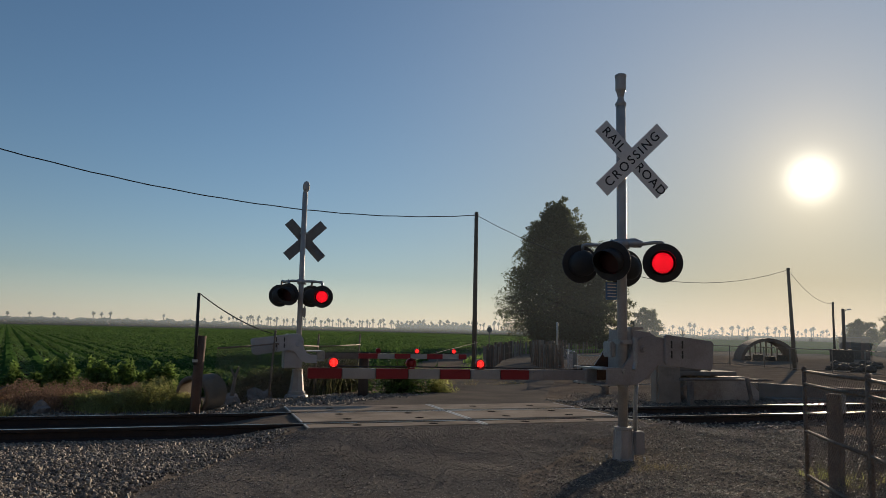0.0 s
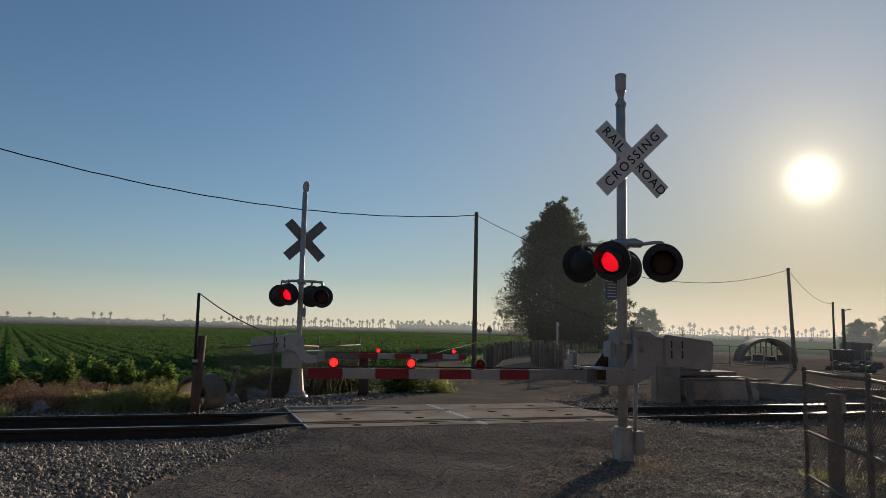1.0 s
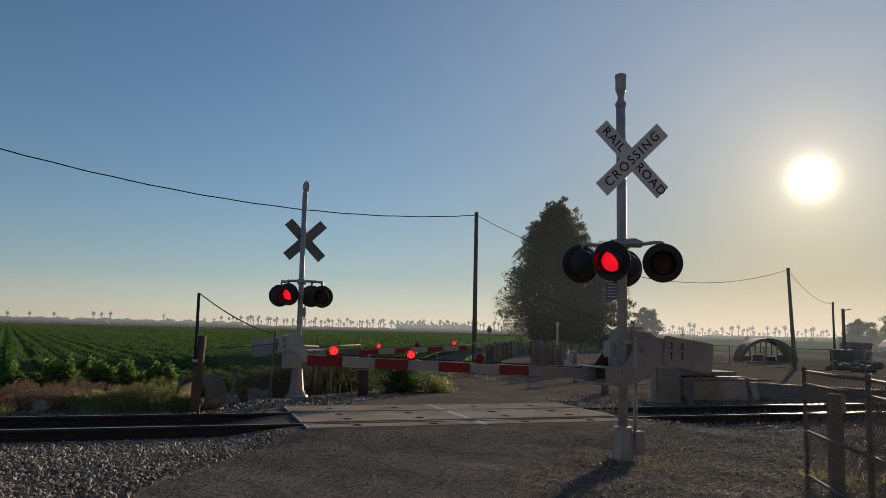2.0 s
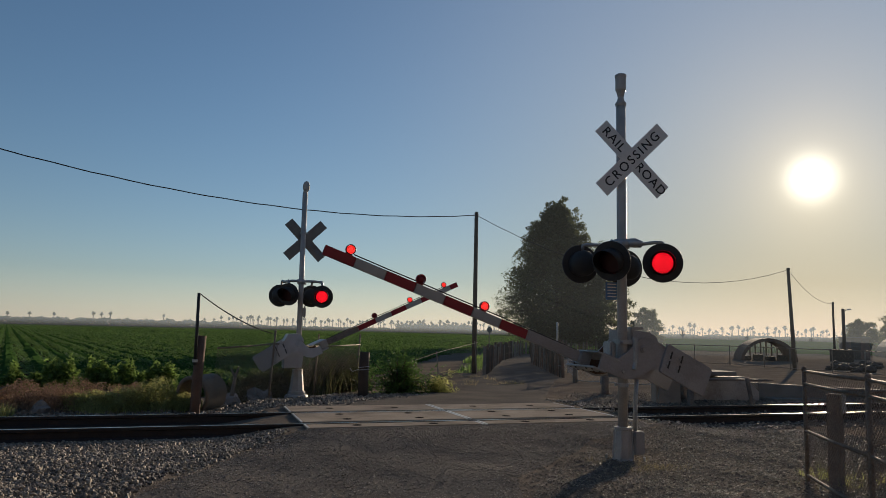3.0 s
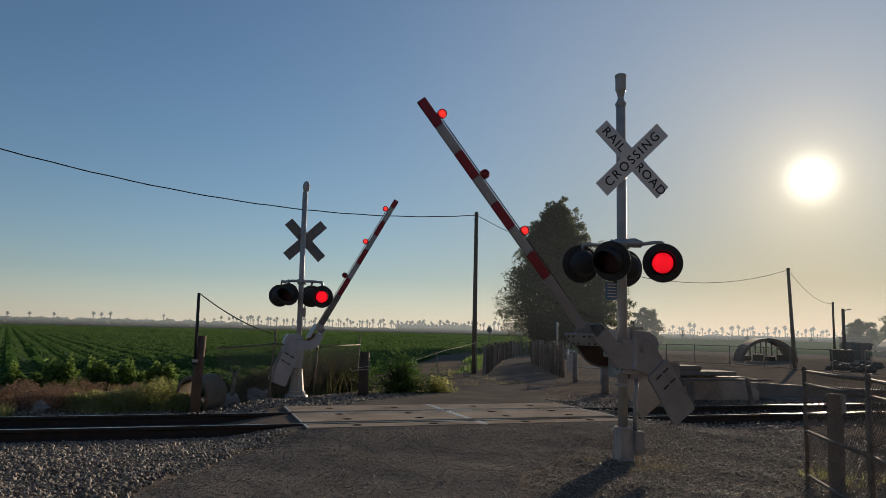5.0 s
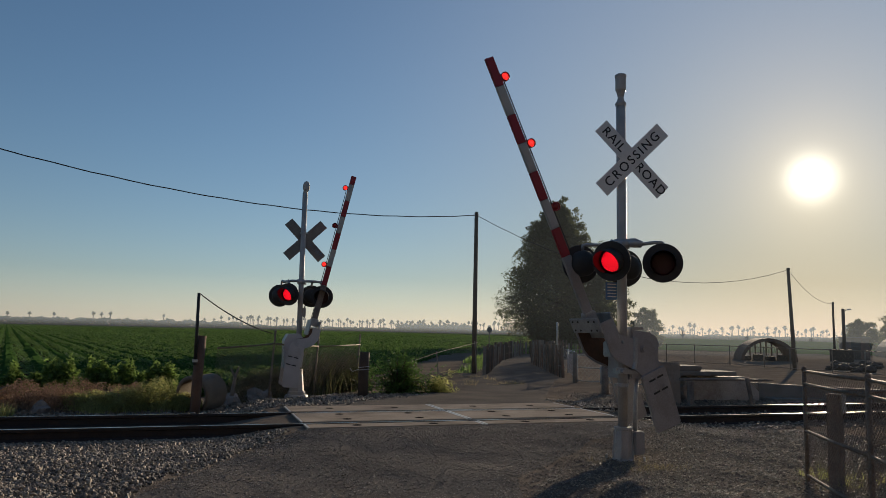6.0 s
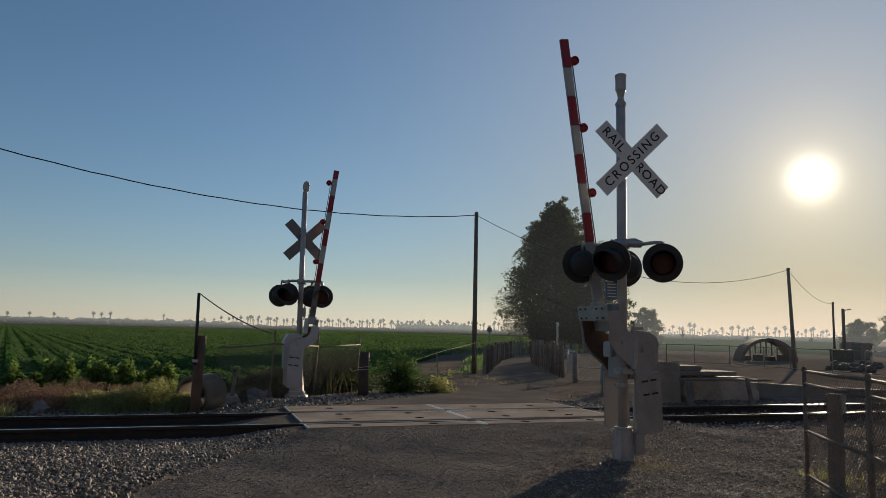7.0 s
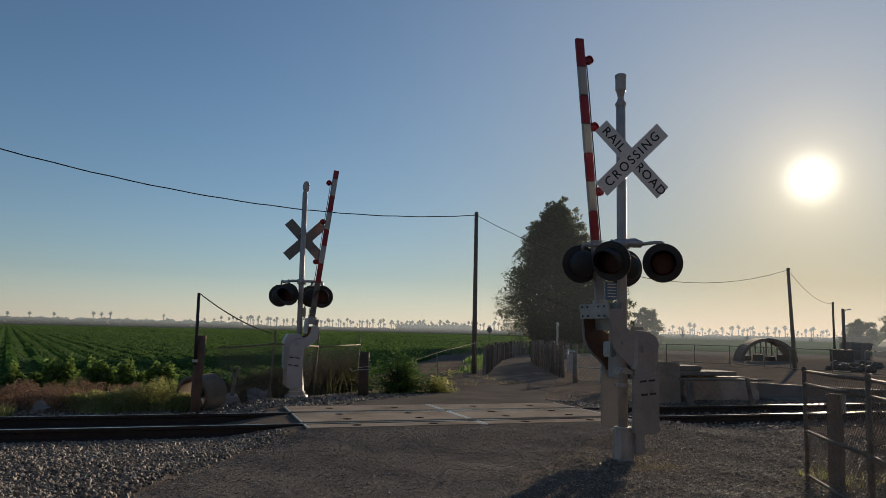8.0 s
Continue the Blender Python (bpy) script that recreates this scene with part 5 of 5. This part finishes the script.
def chain_link(name, pts, height, label, gap=0.06, wire_r=0.0022, post_r=0.022, rails=(1.0,), lean=0.0, low=0.04, extra=0.0, mesh_top=None, material=GALV, skip=0, zbase=None):
    """A chain-link fence along pts: each post, each rail and the wire of each bay are parts."""
    root = thing(name, label, "fence", kind="")
    mesh_top = mesh_top or height
    for k, (x, y) in enumerate(pts):
        g = float(ground_z(x, y)) if zbase is None else zbase
        if k >= skip:
            p = part("post", tube(B(), [(x, y, g - 0.3), (x + lean, y, g + height + extra)], post_r, 10), material, root, "round galvanised fence post", smooth=True)
            part("cap", lathe(B(), [(post_r * 1.15, -0.02), (post_r * 1.25, 0.0), (post_r * 0.9, 0.025), (0.0, 0.035)], 10, m=pose(x + lean, y, g + height + extra)), material, p)
    for (x0, y0), (x1, y1) in zip(pts, pts[1:]):
        g0 = float(ground_z(x0, y0)) if zbase is None else zbase
        g1 = float(ground_z(x1, y1)) if zbase is None else zbase
        for r in rails:
            part("rail", tube(B(), [(x0 + lean * r, y0, g0 + height * r), ((x0 + x1) / 2 + lean * r, (y0 + y1) / 2, (g0 + g1) / 2 + height * r - 0.008), (x1 + lean * r, y1, g1 + height * r)], post_r * 0.75, 8), material, root, "horizontal fence pipe", smooth=True)
        ln = math.hypot(x1 - x0, y1 - y0)
        hh = mesh_top - low
        verts, faces = [], []
        ux, uy = (x1 - x0) / ln, (y1 - y0) / ln

        def strand(s0, z0, s1, z1, o):
            d = Vector((s1 - s0, 0, z1 - z0))
            if d.length < 0.02:
                return
            d.normalize()
            side = Vector((-d.z, 0, d.x)) * wire_r
            for s, z in ((s0, z0), (s1, z1)):
                for off in (side, -side, Vector((0, wire_r * 1.6, 0))):
                    q = Vector((s, o, z)) + off
                    t = q.x / ln
                    f = (q.z + 0) / height
                    verts.append((x0 + ux * q.x - uy * q.y + lean * f, y0 + uy * q.x + ux * q.y, g0 + (g1 - g0) * t + q.z))
            b = len(verts) - 6
            for a, c in ((0, 1), (1, 2), (2, 0)):
                faces.append((b + a, b + c, b + c + 3, b + a + 3))

        s = -hh
        while s < ln:
            for sign in (1, -1):
                a, b = (s, s + hh)
                za, zb = (low, low + hh) if sign > 0 else (low + hh, low)
                if a < 0:
                    za += (zb - za) * (-a / hh)
                    a = 0
                if b > ln:
                    full0, full1 = (low, low + hh) if sign > 0 else (low + hh, low)
                    zb = full0 + (full1 - full0) * ((ln - s) / hh)
                    b = ln
                if b > a:
                    strand(a, za, b, zb, 0.003 * sign)
            s += gap
        ob = mesh_np("chain_link_mesh", verts, faces, material)
        ob.parent = root
        tagged(ob, "woven wire mesh", kind="stuff")
    return root


chain_link("chain_link_fence", [(0.35, 14.55), (1.57, 15.9), (2.75, 17.36), (4.1, 18.87)], 1.2, "leaning galvanised chain-link fence beside the field", 0.075, 0.003, 0.022, (1.0,), 0.1, extra=0.26, skip=1, material=FENCE_GREY)
# near gate panel and its neighbours
chain_link("chain_link_gate", [(6.62, 6.47), (5.72, 4.88), (5.2, 3.96)], 1.25, "rusty chain-link gate panel standing in gravel", 0.058, 0.0022, 0.023, (0.985, 0.87, 0.45, 0.06), material=FENCE_GREY)
chain_link("chain_link_fence", [(7.13, 6.11), (8.9, 7.0), (11.4, 8.3)], 1.02, "rusty chain-link fence behind the gate panel", 0.065, 0.0022, 0.022, (0.99, 0.4), material=FENCE_GREY)
gp = tagged(obj("wooden_post", box(B(), (-0.068, -0.068, -0.3), (0.068, 0.068, 0.98), 0.012), GREYWOOD), "square grey wooden post behind the chain-link gate", "post")
gp.matrix_basis = pose(6.86, 6.3, 0, 0, 2, 25)
part("metal_plate", box(B(), (-0.07, -0.1, 0.78), (0.07, -0.09, 1.03), 0.006), GALV, gp, "small bare metal plate")
chain_link("chain_link_fence", [(27.0, 36.7), (28.0, 35.4), (29.0, 33.6), (29.2, 31.2), (28.8, 29.0), (29.2, 26.8), (29.2, 25.0), (28.8, 23.2), (28.0, 20.0), (27.6, 17)], 1.1, "low rusty fence along the yard", 0.26, 0.002, 0.026, (1.0, 0.08), material=FENCE_GREY)
chain_link("chain_link_fence", [(24.5, 38.6), (27.0, 36.7)], 1.1, "low rusty fence along the yard", 0.26, 0.002, 0.026, (1.0, 0.08), material=FENCE_GREY)


def wire_line(name, pts, h, label, strands=(1.0,), r=0.008, post=0.03, lean=0.0):
    root = thing(name, label, "fence")
    for x, y, hh in pts:
        g = float(ground_z(x, y))
        part("post", tube(B(), [(x, y, g - 0.3), (x - lean, y, g + hh)], post, 8), GREYWOOD, root)
    for s in strands:
        for (x0, y0, h0), (x1, y1, h1) in zip(pts, pts[1:]):
            part("wire", tube(B(), [(x0, y0, float(ground_z(x0, y0)) + h0 * s * 0.97), (x1, y1, float(ground_z(x1, y1)) + h1 * s * 0.97)], r, 6), FENCE_GREY, root)
    return root


wire_line("rail_fence", [(5.9, 20.3, 0.64), (7.6, 22.2, 0.95), (10.2, 25.4, 1.2)], 1.0, "thin leaning posts with a single pale rail", (1.0,), 0.009, 0.02, 0.12)


def picket_rows():
    rng = random.Random(14)
    # fence of rough stakes along the lane, two sides
    stakes, boards = "row of dark rough wooden stakes beside the lane", "dark wooden fence boards along the lane"
    for label, (x0, y0), (x1, y1), h, step in ((stakes, (10.2, 24.6), (16.0, 36.5), 1.02, 0.45), (stakes, (16.1, 36.7), (22.9, 48.2), 0.98, 0.42), (stakes, (23.0, 48.3), (33.0, 54.0), 0.92, 0.42),
                                               (boards, (12.7, 23.4), (16.5, 33.5), 1.15, 0.2), (boards, (16.6, 33.7), (22.6, 40.8), 1.1, 0.4)):
        root = thing("stake_fence", label, "fence", group="fences of the lane")
        ln = math.hypot(x1 - x0, y1 - y0)
        n = int(ln / step)
        for k in range(n):
            t = k / n
            x, y = x0 + (x1 - x0) * t + rng.uniform(-0.06, 0.06), y0 + (y1 - y0) * t
            hh = h * rng.uniform(0.82, 1.12)
            w = rng.uniform(0.045, 0.09)
            bm = B()
            box(bm, (-w, -0.02, -0.3), (w, 0.02, hh), 0.006)
            part("stake", bm, (GREYWOOD, WOODPOLE, RUSTWOOD)[rng.randrange(3)], root, "", at_ground(x, y, 0, 25 + rng.uniform(-15, 15)) @ pose(0, 0, 0, rng.uniform(-4, 4), rng.uniform(-4, 4), 0))
        for z in (0.35, 0.75):
            part("rail", tube(B(), [(x0, y0, float(ground_z(x0, y0)) + h * z), (x1, y1, float(ground_z(x1, y1)) + h * z)], 0.018, 6), GREYWOOD, root)


picket_rows()
# a few bigger posts and the small road sign
for x, y, h, r, lb in ((14.9, 28.3, 1.25, 0.09, "wide pale board post at the yard's entrance"), (15.5, 29.0, 2.1, 0.045, "tall thin metal post at the yard's entrance"), (12.05, 21.3, 1.0, 0.075, "grey wooden gate post"), (10.35, 16.7, 0.75, 0.1, "short pale bollard beside the track")):
    ob = tagged(obj("fence_post", tube(B(), [(0, 0, -0.3), (0, 0, h - 0.03), (0, 0, h)], [r, r, r * 0.8], 10), GREYWOOD if r > 0.05 else GALV, True), lb, "post")
    ob.matrix_basis = at_ground(x, y)
chain_link("yard_gate", [(12.2, 21.4), (12.6, 20.6), (13.6, 19.2)], 0.9, "low galvanised pipe gate with wire mesh", 0.16, 0.003, 0.022, (1.0, 0.55, 0.06))
chain_link("yard_gate", [(15.5, 29.0), (14.6, 26.4), (13.2, 23.4), (12.2, 21.5)], 0.95, "low galvanised wire fence at the yard's entrance", 0.2, 0.003, 0.02, (1.0,))
sg = tagged(obj("road_sign", tube(B(), [(0, 0, -0.3), (0, 0, 1.9)], 0.035, 8), GREYWOOD), "small round sign seen from behind on a post", "sign")
sg.matrix_basis = at_ground(19.9, 47.4)
part("sign_disc", lathe(B(), [(0.0, -0.01), (0.2, -0.01), (0.2, 0.01), (0.0, 0.01)], 20, "y", pose(0, -0.05, 1.75)), ALU_BACK, sg, "round metal disc")


# ---- culvert, slab and yard beyond the track ----
def culvert():
    root = thing("culvert", "stained concrete culvert with a flat slab roof", "culvert")
    part("headwall", prism(B(), [(11.9, -0.5), (13.95, -0.5), (13.95, 0.2), (13.5, 0.58), (11.75, 0.6), (11.55, 0.3)], 15.1, 15.4, 0.02), STAINED, root, "streaked concrete headwall")
    part("roof_slab", box(B(), (11.15, 14.7, 0.64), (12.9, 15.6, 0.74), 0.02), CONCRETE, root, "thick concrete slab")
    part("upper_slab", box(B(), (11.2, 15.0, 0.744), (12.1, 15.7, 0.86), 0.025), CONCRETE, root, "second slab on top")
    part("beam", prism(B(), [(11.0, 0.6), (13.45, 0.575), (13.75, 0.54), (13.45, 0.525), (11.0, 0.54)], 14.3, 14.5, 0.012), GREYWOOD, root, "long grey timber beam with a pointed end")
    part("back_wall", box(B(), (11.15, 15.404, -0.4), (12.9, 15.6, 0.636), 0.01), CONCRETE, root, "rear wall under the slab")
    part("side_pillar", box(B(), (10.5, 14.65, -0.4), (11.2, 14.96, 0.96), 0.05), PANEL, root, "tan concrete pillar")
    part("wing_wall", prism(B(), [(14.0, -0.5), (18.6, -0.5), (18.6, 0.2), (14.0, 0.42)], 15.2, 15.5, 0.03), CONCRETE, root, "low sloping wing wall")
    part("apron", prism(B(), [(14.05, -0.3), (18.5, -0.3), (18.5, -0.05), (14.05, 0.06)], 14.7, 15.196, 0.03), CONCRETE, root, "concrete apron at the wall's foot")
    for x, h, ln, r in ((11.1, 0.54, 0.0, 0.075), (12.75, 0.62, 0.2, 0.05)):
        part("prop", tube(B(), [(x + ln, 14.2, -0.3), (x, 14.2, h)], r, 8), GREYWOOD, root, "round timber prop")


STAINED = mat("streaked_concrete", (0.52, 0.47, 0.41), (0.37, 0.32, 0.27), 0.85, scale=1.4, fine=30, bump=0.25, stain=(0.14, 0.09, 0.06), stain_amount=0.85)
culvert()


def hoop_shed():
    root = thing("hoop_shed", "low dark arched shed with an open end", "shed", pose(37.9, 40.0, -0.1, 0, 0, -34))
    bm = B()
    n = 28
    R, H, L = 1.85, 1.68, 4.0
    rings = []
    for y, r0 in ((0, 0), (0, 0.22), (L, 0.22), (L, 0)):
        rings.append([bm.verts.new(((R - r0) * math.cos(math.pi * k / n), y, (H - r0) * math.sin(math.pi * k / n))) for k in range(n + 1)])
    for a, b in ((0, 1), (1, 2), (2, 3), (3, 0)):
        for k in range(n):
            bm.faces.new((rings[a][k], rings[a][k + 1], rings[b][k + 1], rings[b][k]))
    part("roof_shell", bm, RUSTWOOD, root, "curved weathered roof")
    for k in range(9):
        x = -1.5 + 3.0 * k / 8
        part("slat", box(B(), (x - 0.05, L - 0.5, 0.0), (x + 0.05, L - 0.46, (H - 0.25) * math.sqrt(max(0.05, 1 - (x / 1.93) ** 2)))), WHITEPAINT, root, "pale upright slat")
    for k in range(4):
        part("crate", box(B(), (-1.6 + 0.8 * k, 1.2, 0), (-1.0 + 0.8 * k, 1.9, 0.4 + 0.12 * (k % 2)), 0.02), WOODPOLE, root, "dark crate stored inside")


hoop_shed()


def far_field():
    """Green crop land beyond the yard, as one low sheet of shallow ridges."""
    verts, faces = [], []
    n = 40
    for k in range(n + 1):
        a = radians(31 + 36 * k / n)
        for j, d in enumerate((84, 100, 120, 150, 190, 240, 300, 370, 450, 560)):
            verts.append((d * math.sin(a), d * math.cos(a), 0.05 + 0.06 * ((k + j) % 2)))
    for k in range(n):
        for j in range(9):
            b = k * 10 + j
            faces.append((b, b + 1, b + 11, b + 10))
    tagged(mesh_np("far_crop_field", verts, faces, CROPBED), "green crop land beyond the yard", "crop field", kind="structure")


far_field()


def yard():
    rng = random.Random(31)
    hut = thing("yard_hut", "small dark flat-roofed hut beyond the fence", "hut", pose(52, 45.5, 0, 0, 0, -40))
    part("wall", box(B(), (-1.0, -0.8, -0.2), (1.0, 0.8, 1.75), 0.02), RUSTWOOD, hut)
    part("roof", box(B(), (-1.1, -0.9, 1.754), (1.1, 0.9, 1.85), 0.02), GREYWOOD, hut)
    part("door", box(B(), (-0.35, -0.84, 0), (0.35, -0.803, 1.5), 0.005), WOODPOLE, hut)
    tank = thing("machine_box", "dark metal cabinet at the foot of the poles", "cabinet", pose(44.9, 40.4, 0, 0, 0, -45))
    part("body", box(B(), (-0.75, -0.4, -0.1), (0.75, 0.4, 0.85), 0.03), RAIL_RUST, tank)
    part("lid", box(B(), (-0.8, -0.45, 0.854), (0.8, 0.45, 0.9), 0.02), RAIL_RUST, tank)
    shed = thing("yard_barn", "low rounded barn roof behind the yard", "barn", pose(66, 52, -0.1, 0, 0, -40))
    part("roof", lathe(B(), [(2.2, -2.5), (2.2, 2.5)], 24, "y"), RUSTWOOD, shed, "curved metal roof")
    for k in range(26):
        x, y, s = rng.uniform(31, 40), 0, rng.uniform(0.18, 0.42)
        y = 27.5 + (x - 31) * 0.8 + rng.uniform(-1.5, 1.5)
        ob = tagged(obj("scrap_block", rock_shape(k + 40, 0.7), RAIL_RUST), "dark block of scrap lying in the yard", "scrap", "scrap in the yard")
        ob.matrix_basis = pose(x, y, s * 0.3, 0, 0, rng.uniform(0, 360)) @ Matrix.Scale(s, 4)
    blades("yard_weeds", [(rng.uniform(30.5, 33), rng.uniform(22, 26), rng.uniform(0.6, 1.2)) for _ in range(18)], 90, 0.8, 0.02, 0.4, 0.5, STRAW, "dry weeds in the yard", "weeds", 41)


yard()


# tan of the added unseen wall, warm for its bounced light
FILLWALL = mat("tan_fill_wall", (0.2, 0.15, 0.11), (0.13, 0.1, 0.075), 0.85, scale=1, fine=20, bump=0.3)


# ---- thin translucent sheets that stand in for haze in the air ----
def haze_sheet(name, dist, az0, az1, top, amount, label, lobe=False):
    m = bpy.data.materials.new("translucent_haze_sheet")
    m.use_nodes = True
    n, l = m.node_tree.nodes, m.node_tree.links
    n.remove(n["Principled BSDF"])
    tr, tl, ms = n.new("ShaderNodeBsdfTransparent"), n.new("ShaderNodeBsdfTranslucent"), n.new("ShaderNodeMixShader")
    # pale bluish sheet colour, lit from behind, gives the look of haze
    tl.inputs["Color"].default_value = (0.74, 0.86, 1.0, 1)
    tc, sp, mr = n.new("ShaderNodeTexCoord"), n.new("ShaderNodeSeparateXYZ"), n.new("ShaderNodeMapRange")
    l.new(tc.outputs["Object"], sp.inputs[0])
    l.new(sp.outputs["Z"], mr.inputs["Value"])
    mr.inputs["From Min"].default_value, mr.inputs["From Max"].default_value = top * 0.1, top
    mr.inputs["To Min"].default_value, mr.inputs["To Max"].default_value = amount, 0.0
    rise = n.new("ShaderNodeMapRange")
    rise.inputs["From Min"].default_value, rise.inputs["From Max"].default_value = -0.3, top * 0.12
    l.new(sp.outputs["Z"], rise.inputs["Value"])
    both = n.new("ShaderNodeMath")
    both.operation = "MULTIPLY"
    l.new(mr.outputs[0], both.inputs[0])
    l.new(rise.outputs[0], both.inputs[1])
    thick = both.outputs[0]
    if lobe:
        # the added veil is thickest towards the sun and thins out to both sides
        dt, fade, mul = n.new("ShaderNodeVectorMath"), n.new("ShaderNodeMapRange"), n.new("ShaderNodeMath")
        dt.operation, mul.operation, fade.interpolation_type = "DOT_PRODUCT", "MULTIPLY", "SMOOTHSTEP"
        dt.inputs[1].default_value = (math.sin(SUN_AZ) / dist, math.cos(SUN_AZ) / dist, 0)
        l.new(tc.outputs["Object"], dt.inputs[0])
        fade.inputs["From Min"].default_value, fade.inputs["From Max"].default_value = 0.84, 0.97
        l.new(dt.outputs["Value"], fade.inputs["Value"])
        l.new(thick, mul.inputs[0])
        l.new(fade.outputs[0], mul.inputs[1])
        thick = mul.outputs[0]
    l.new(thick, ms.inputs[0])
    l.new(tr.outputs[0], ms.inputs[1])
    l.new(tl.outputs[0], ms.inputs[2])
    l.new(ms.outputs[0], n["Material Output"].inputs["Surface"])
    verts, faces = [], []
    for k in range(61):
        a = radians(az0 + (az1 - az0) * k / 60)
        for z in (-0.3, top / 3, top * 2 / 3, top):
            verts.append((dist * math.sin(a), dist * math.cos(a), z))
    for k in range(60):
        for j in range(3):
            b = k * 4 + j
            faces.append((b, b + 1, b + 5, b + 4))
    ob = mesh_np(name, verts, faces, m)
    tagged(ob, label, "haze", kind="structure")


haze_sheet("far_haze_sheet", 400, -30, 80, 30, 0.22, "thin translucent sheet standing in for haze over the far fields")
haze_sheet("yard_haze_sheet", 66, 34, 75, 9, 0.075, "thin translucent sheet standing in for dusty haze over the yard")
# added sheet that lifts the darks of the tree and the yard
haze_sheet("sunward_veil_sheet", 24, 8, 85, 22, 0.018, "thin translucent sheet added to veil the tree and yard towards the sun", lobe=True)


# ---- an unseen wall added behind the viewpoint: cuts sky fill, bounces warm light ----
fill_wall = tagged(obj("unseen_fill_wall", box(B(), (-40, -11.3, -0.2), (40, -11, 9.0), 0.05), FILLWALL), "plain tan unseen wall added behind the viewpoint to cut sky fill", "wall", kind="structure")


# ---- what moves ----
def motions():
    near = ((0, 0), (1.7, 0), (1.95, 1.2), (2.2, 4.8), (2.5, 10.6), (2.8, 16.2), (3.0, 19.0), (3.5, 26.7), (4.0, 34.2), (4.5, 41.6), (5.0, 49.2), (5.4, 55.2), (5.8, 61.2), (6.0, 64.2), (6.5, 71.9), (6.8, 76.8), (7.0, 79.8), (7.25, 82.2), (7.5, 83.2), (8.0, 83.0))
    walk(NEAR_ARM, [(t, pose(*NEAR_PIVOT, 0, -(a * 1.02 + 0.34), 0)) for t, a in near])
    far = ((0, 0), (1.7, 0), (1.95, 2.0), (2.2, 7.0), (2.5, 14.2), (2.8, 20.8), (3.0, 24.9), (3.5, 34.5), (4.0, 43.3), (4.5, 52.2), (5.0, 60.6), (5.4, 67.2), (5.8, 73.6), (6.0, 76.9), (6.25, 80.9), (6.5, 83.4), (6.7, 83.4), (7.0, 82.9), (8.0, 82.9))
    walk(FAR_ARM, [(t, pose(-0.09, -0.24, 1.234, 0, -a, 0)) for t, a in far])
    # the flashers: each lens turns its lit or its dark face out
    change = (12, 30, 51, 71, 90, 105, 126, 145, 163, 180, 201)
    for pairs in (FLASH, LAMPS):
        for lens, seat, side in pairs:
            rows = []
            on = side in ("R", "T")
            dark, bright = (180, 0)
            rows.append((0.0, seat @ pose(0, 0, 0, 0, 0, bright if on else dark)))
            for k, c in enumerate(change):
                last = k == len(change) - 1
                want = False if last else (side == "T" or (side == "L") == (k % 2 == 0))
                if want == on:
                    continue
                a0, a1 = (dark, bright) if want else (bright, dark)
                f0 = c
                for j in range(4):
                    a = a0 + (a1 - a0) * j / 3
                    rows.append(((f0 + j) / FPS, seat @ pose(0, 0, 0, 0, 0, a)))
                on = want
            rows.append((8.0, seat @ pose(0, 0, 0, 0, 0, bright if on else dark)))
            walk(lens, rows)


motions()
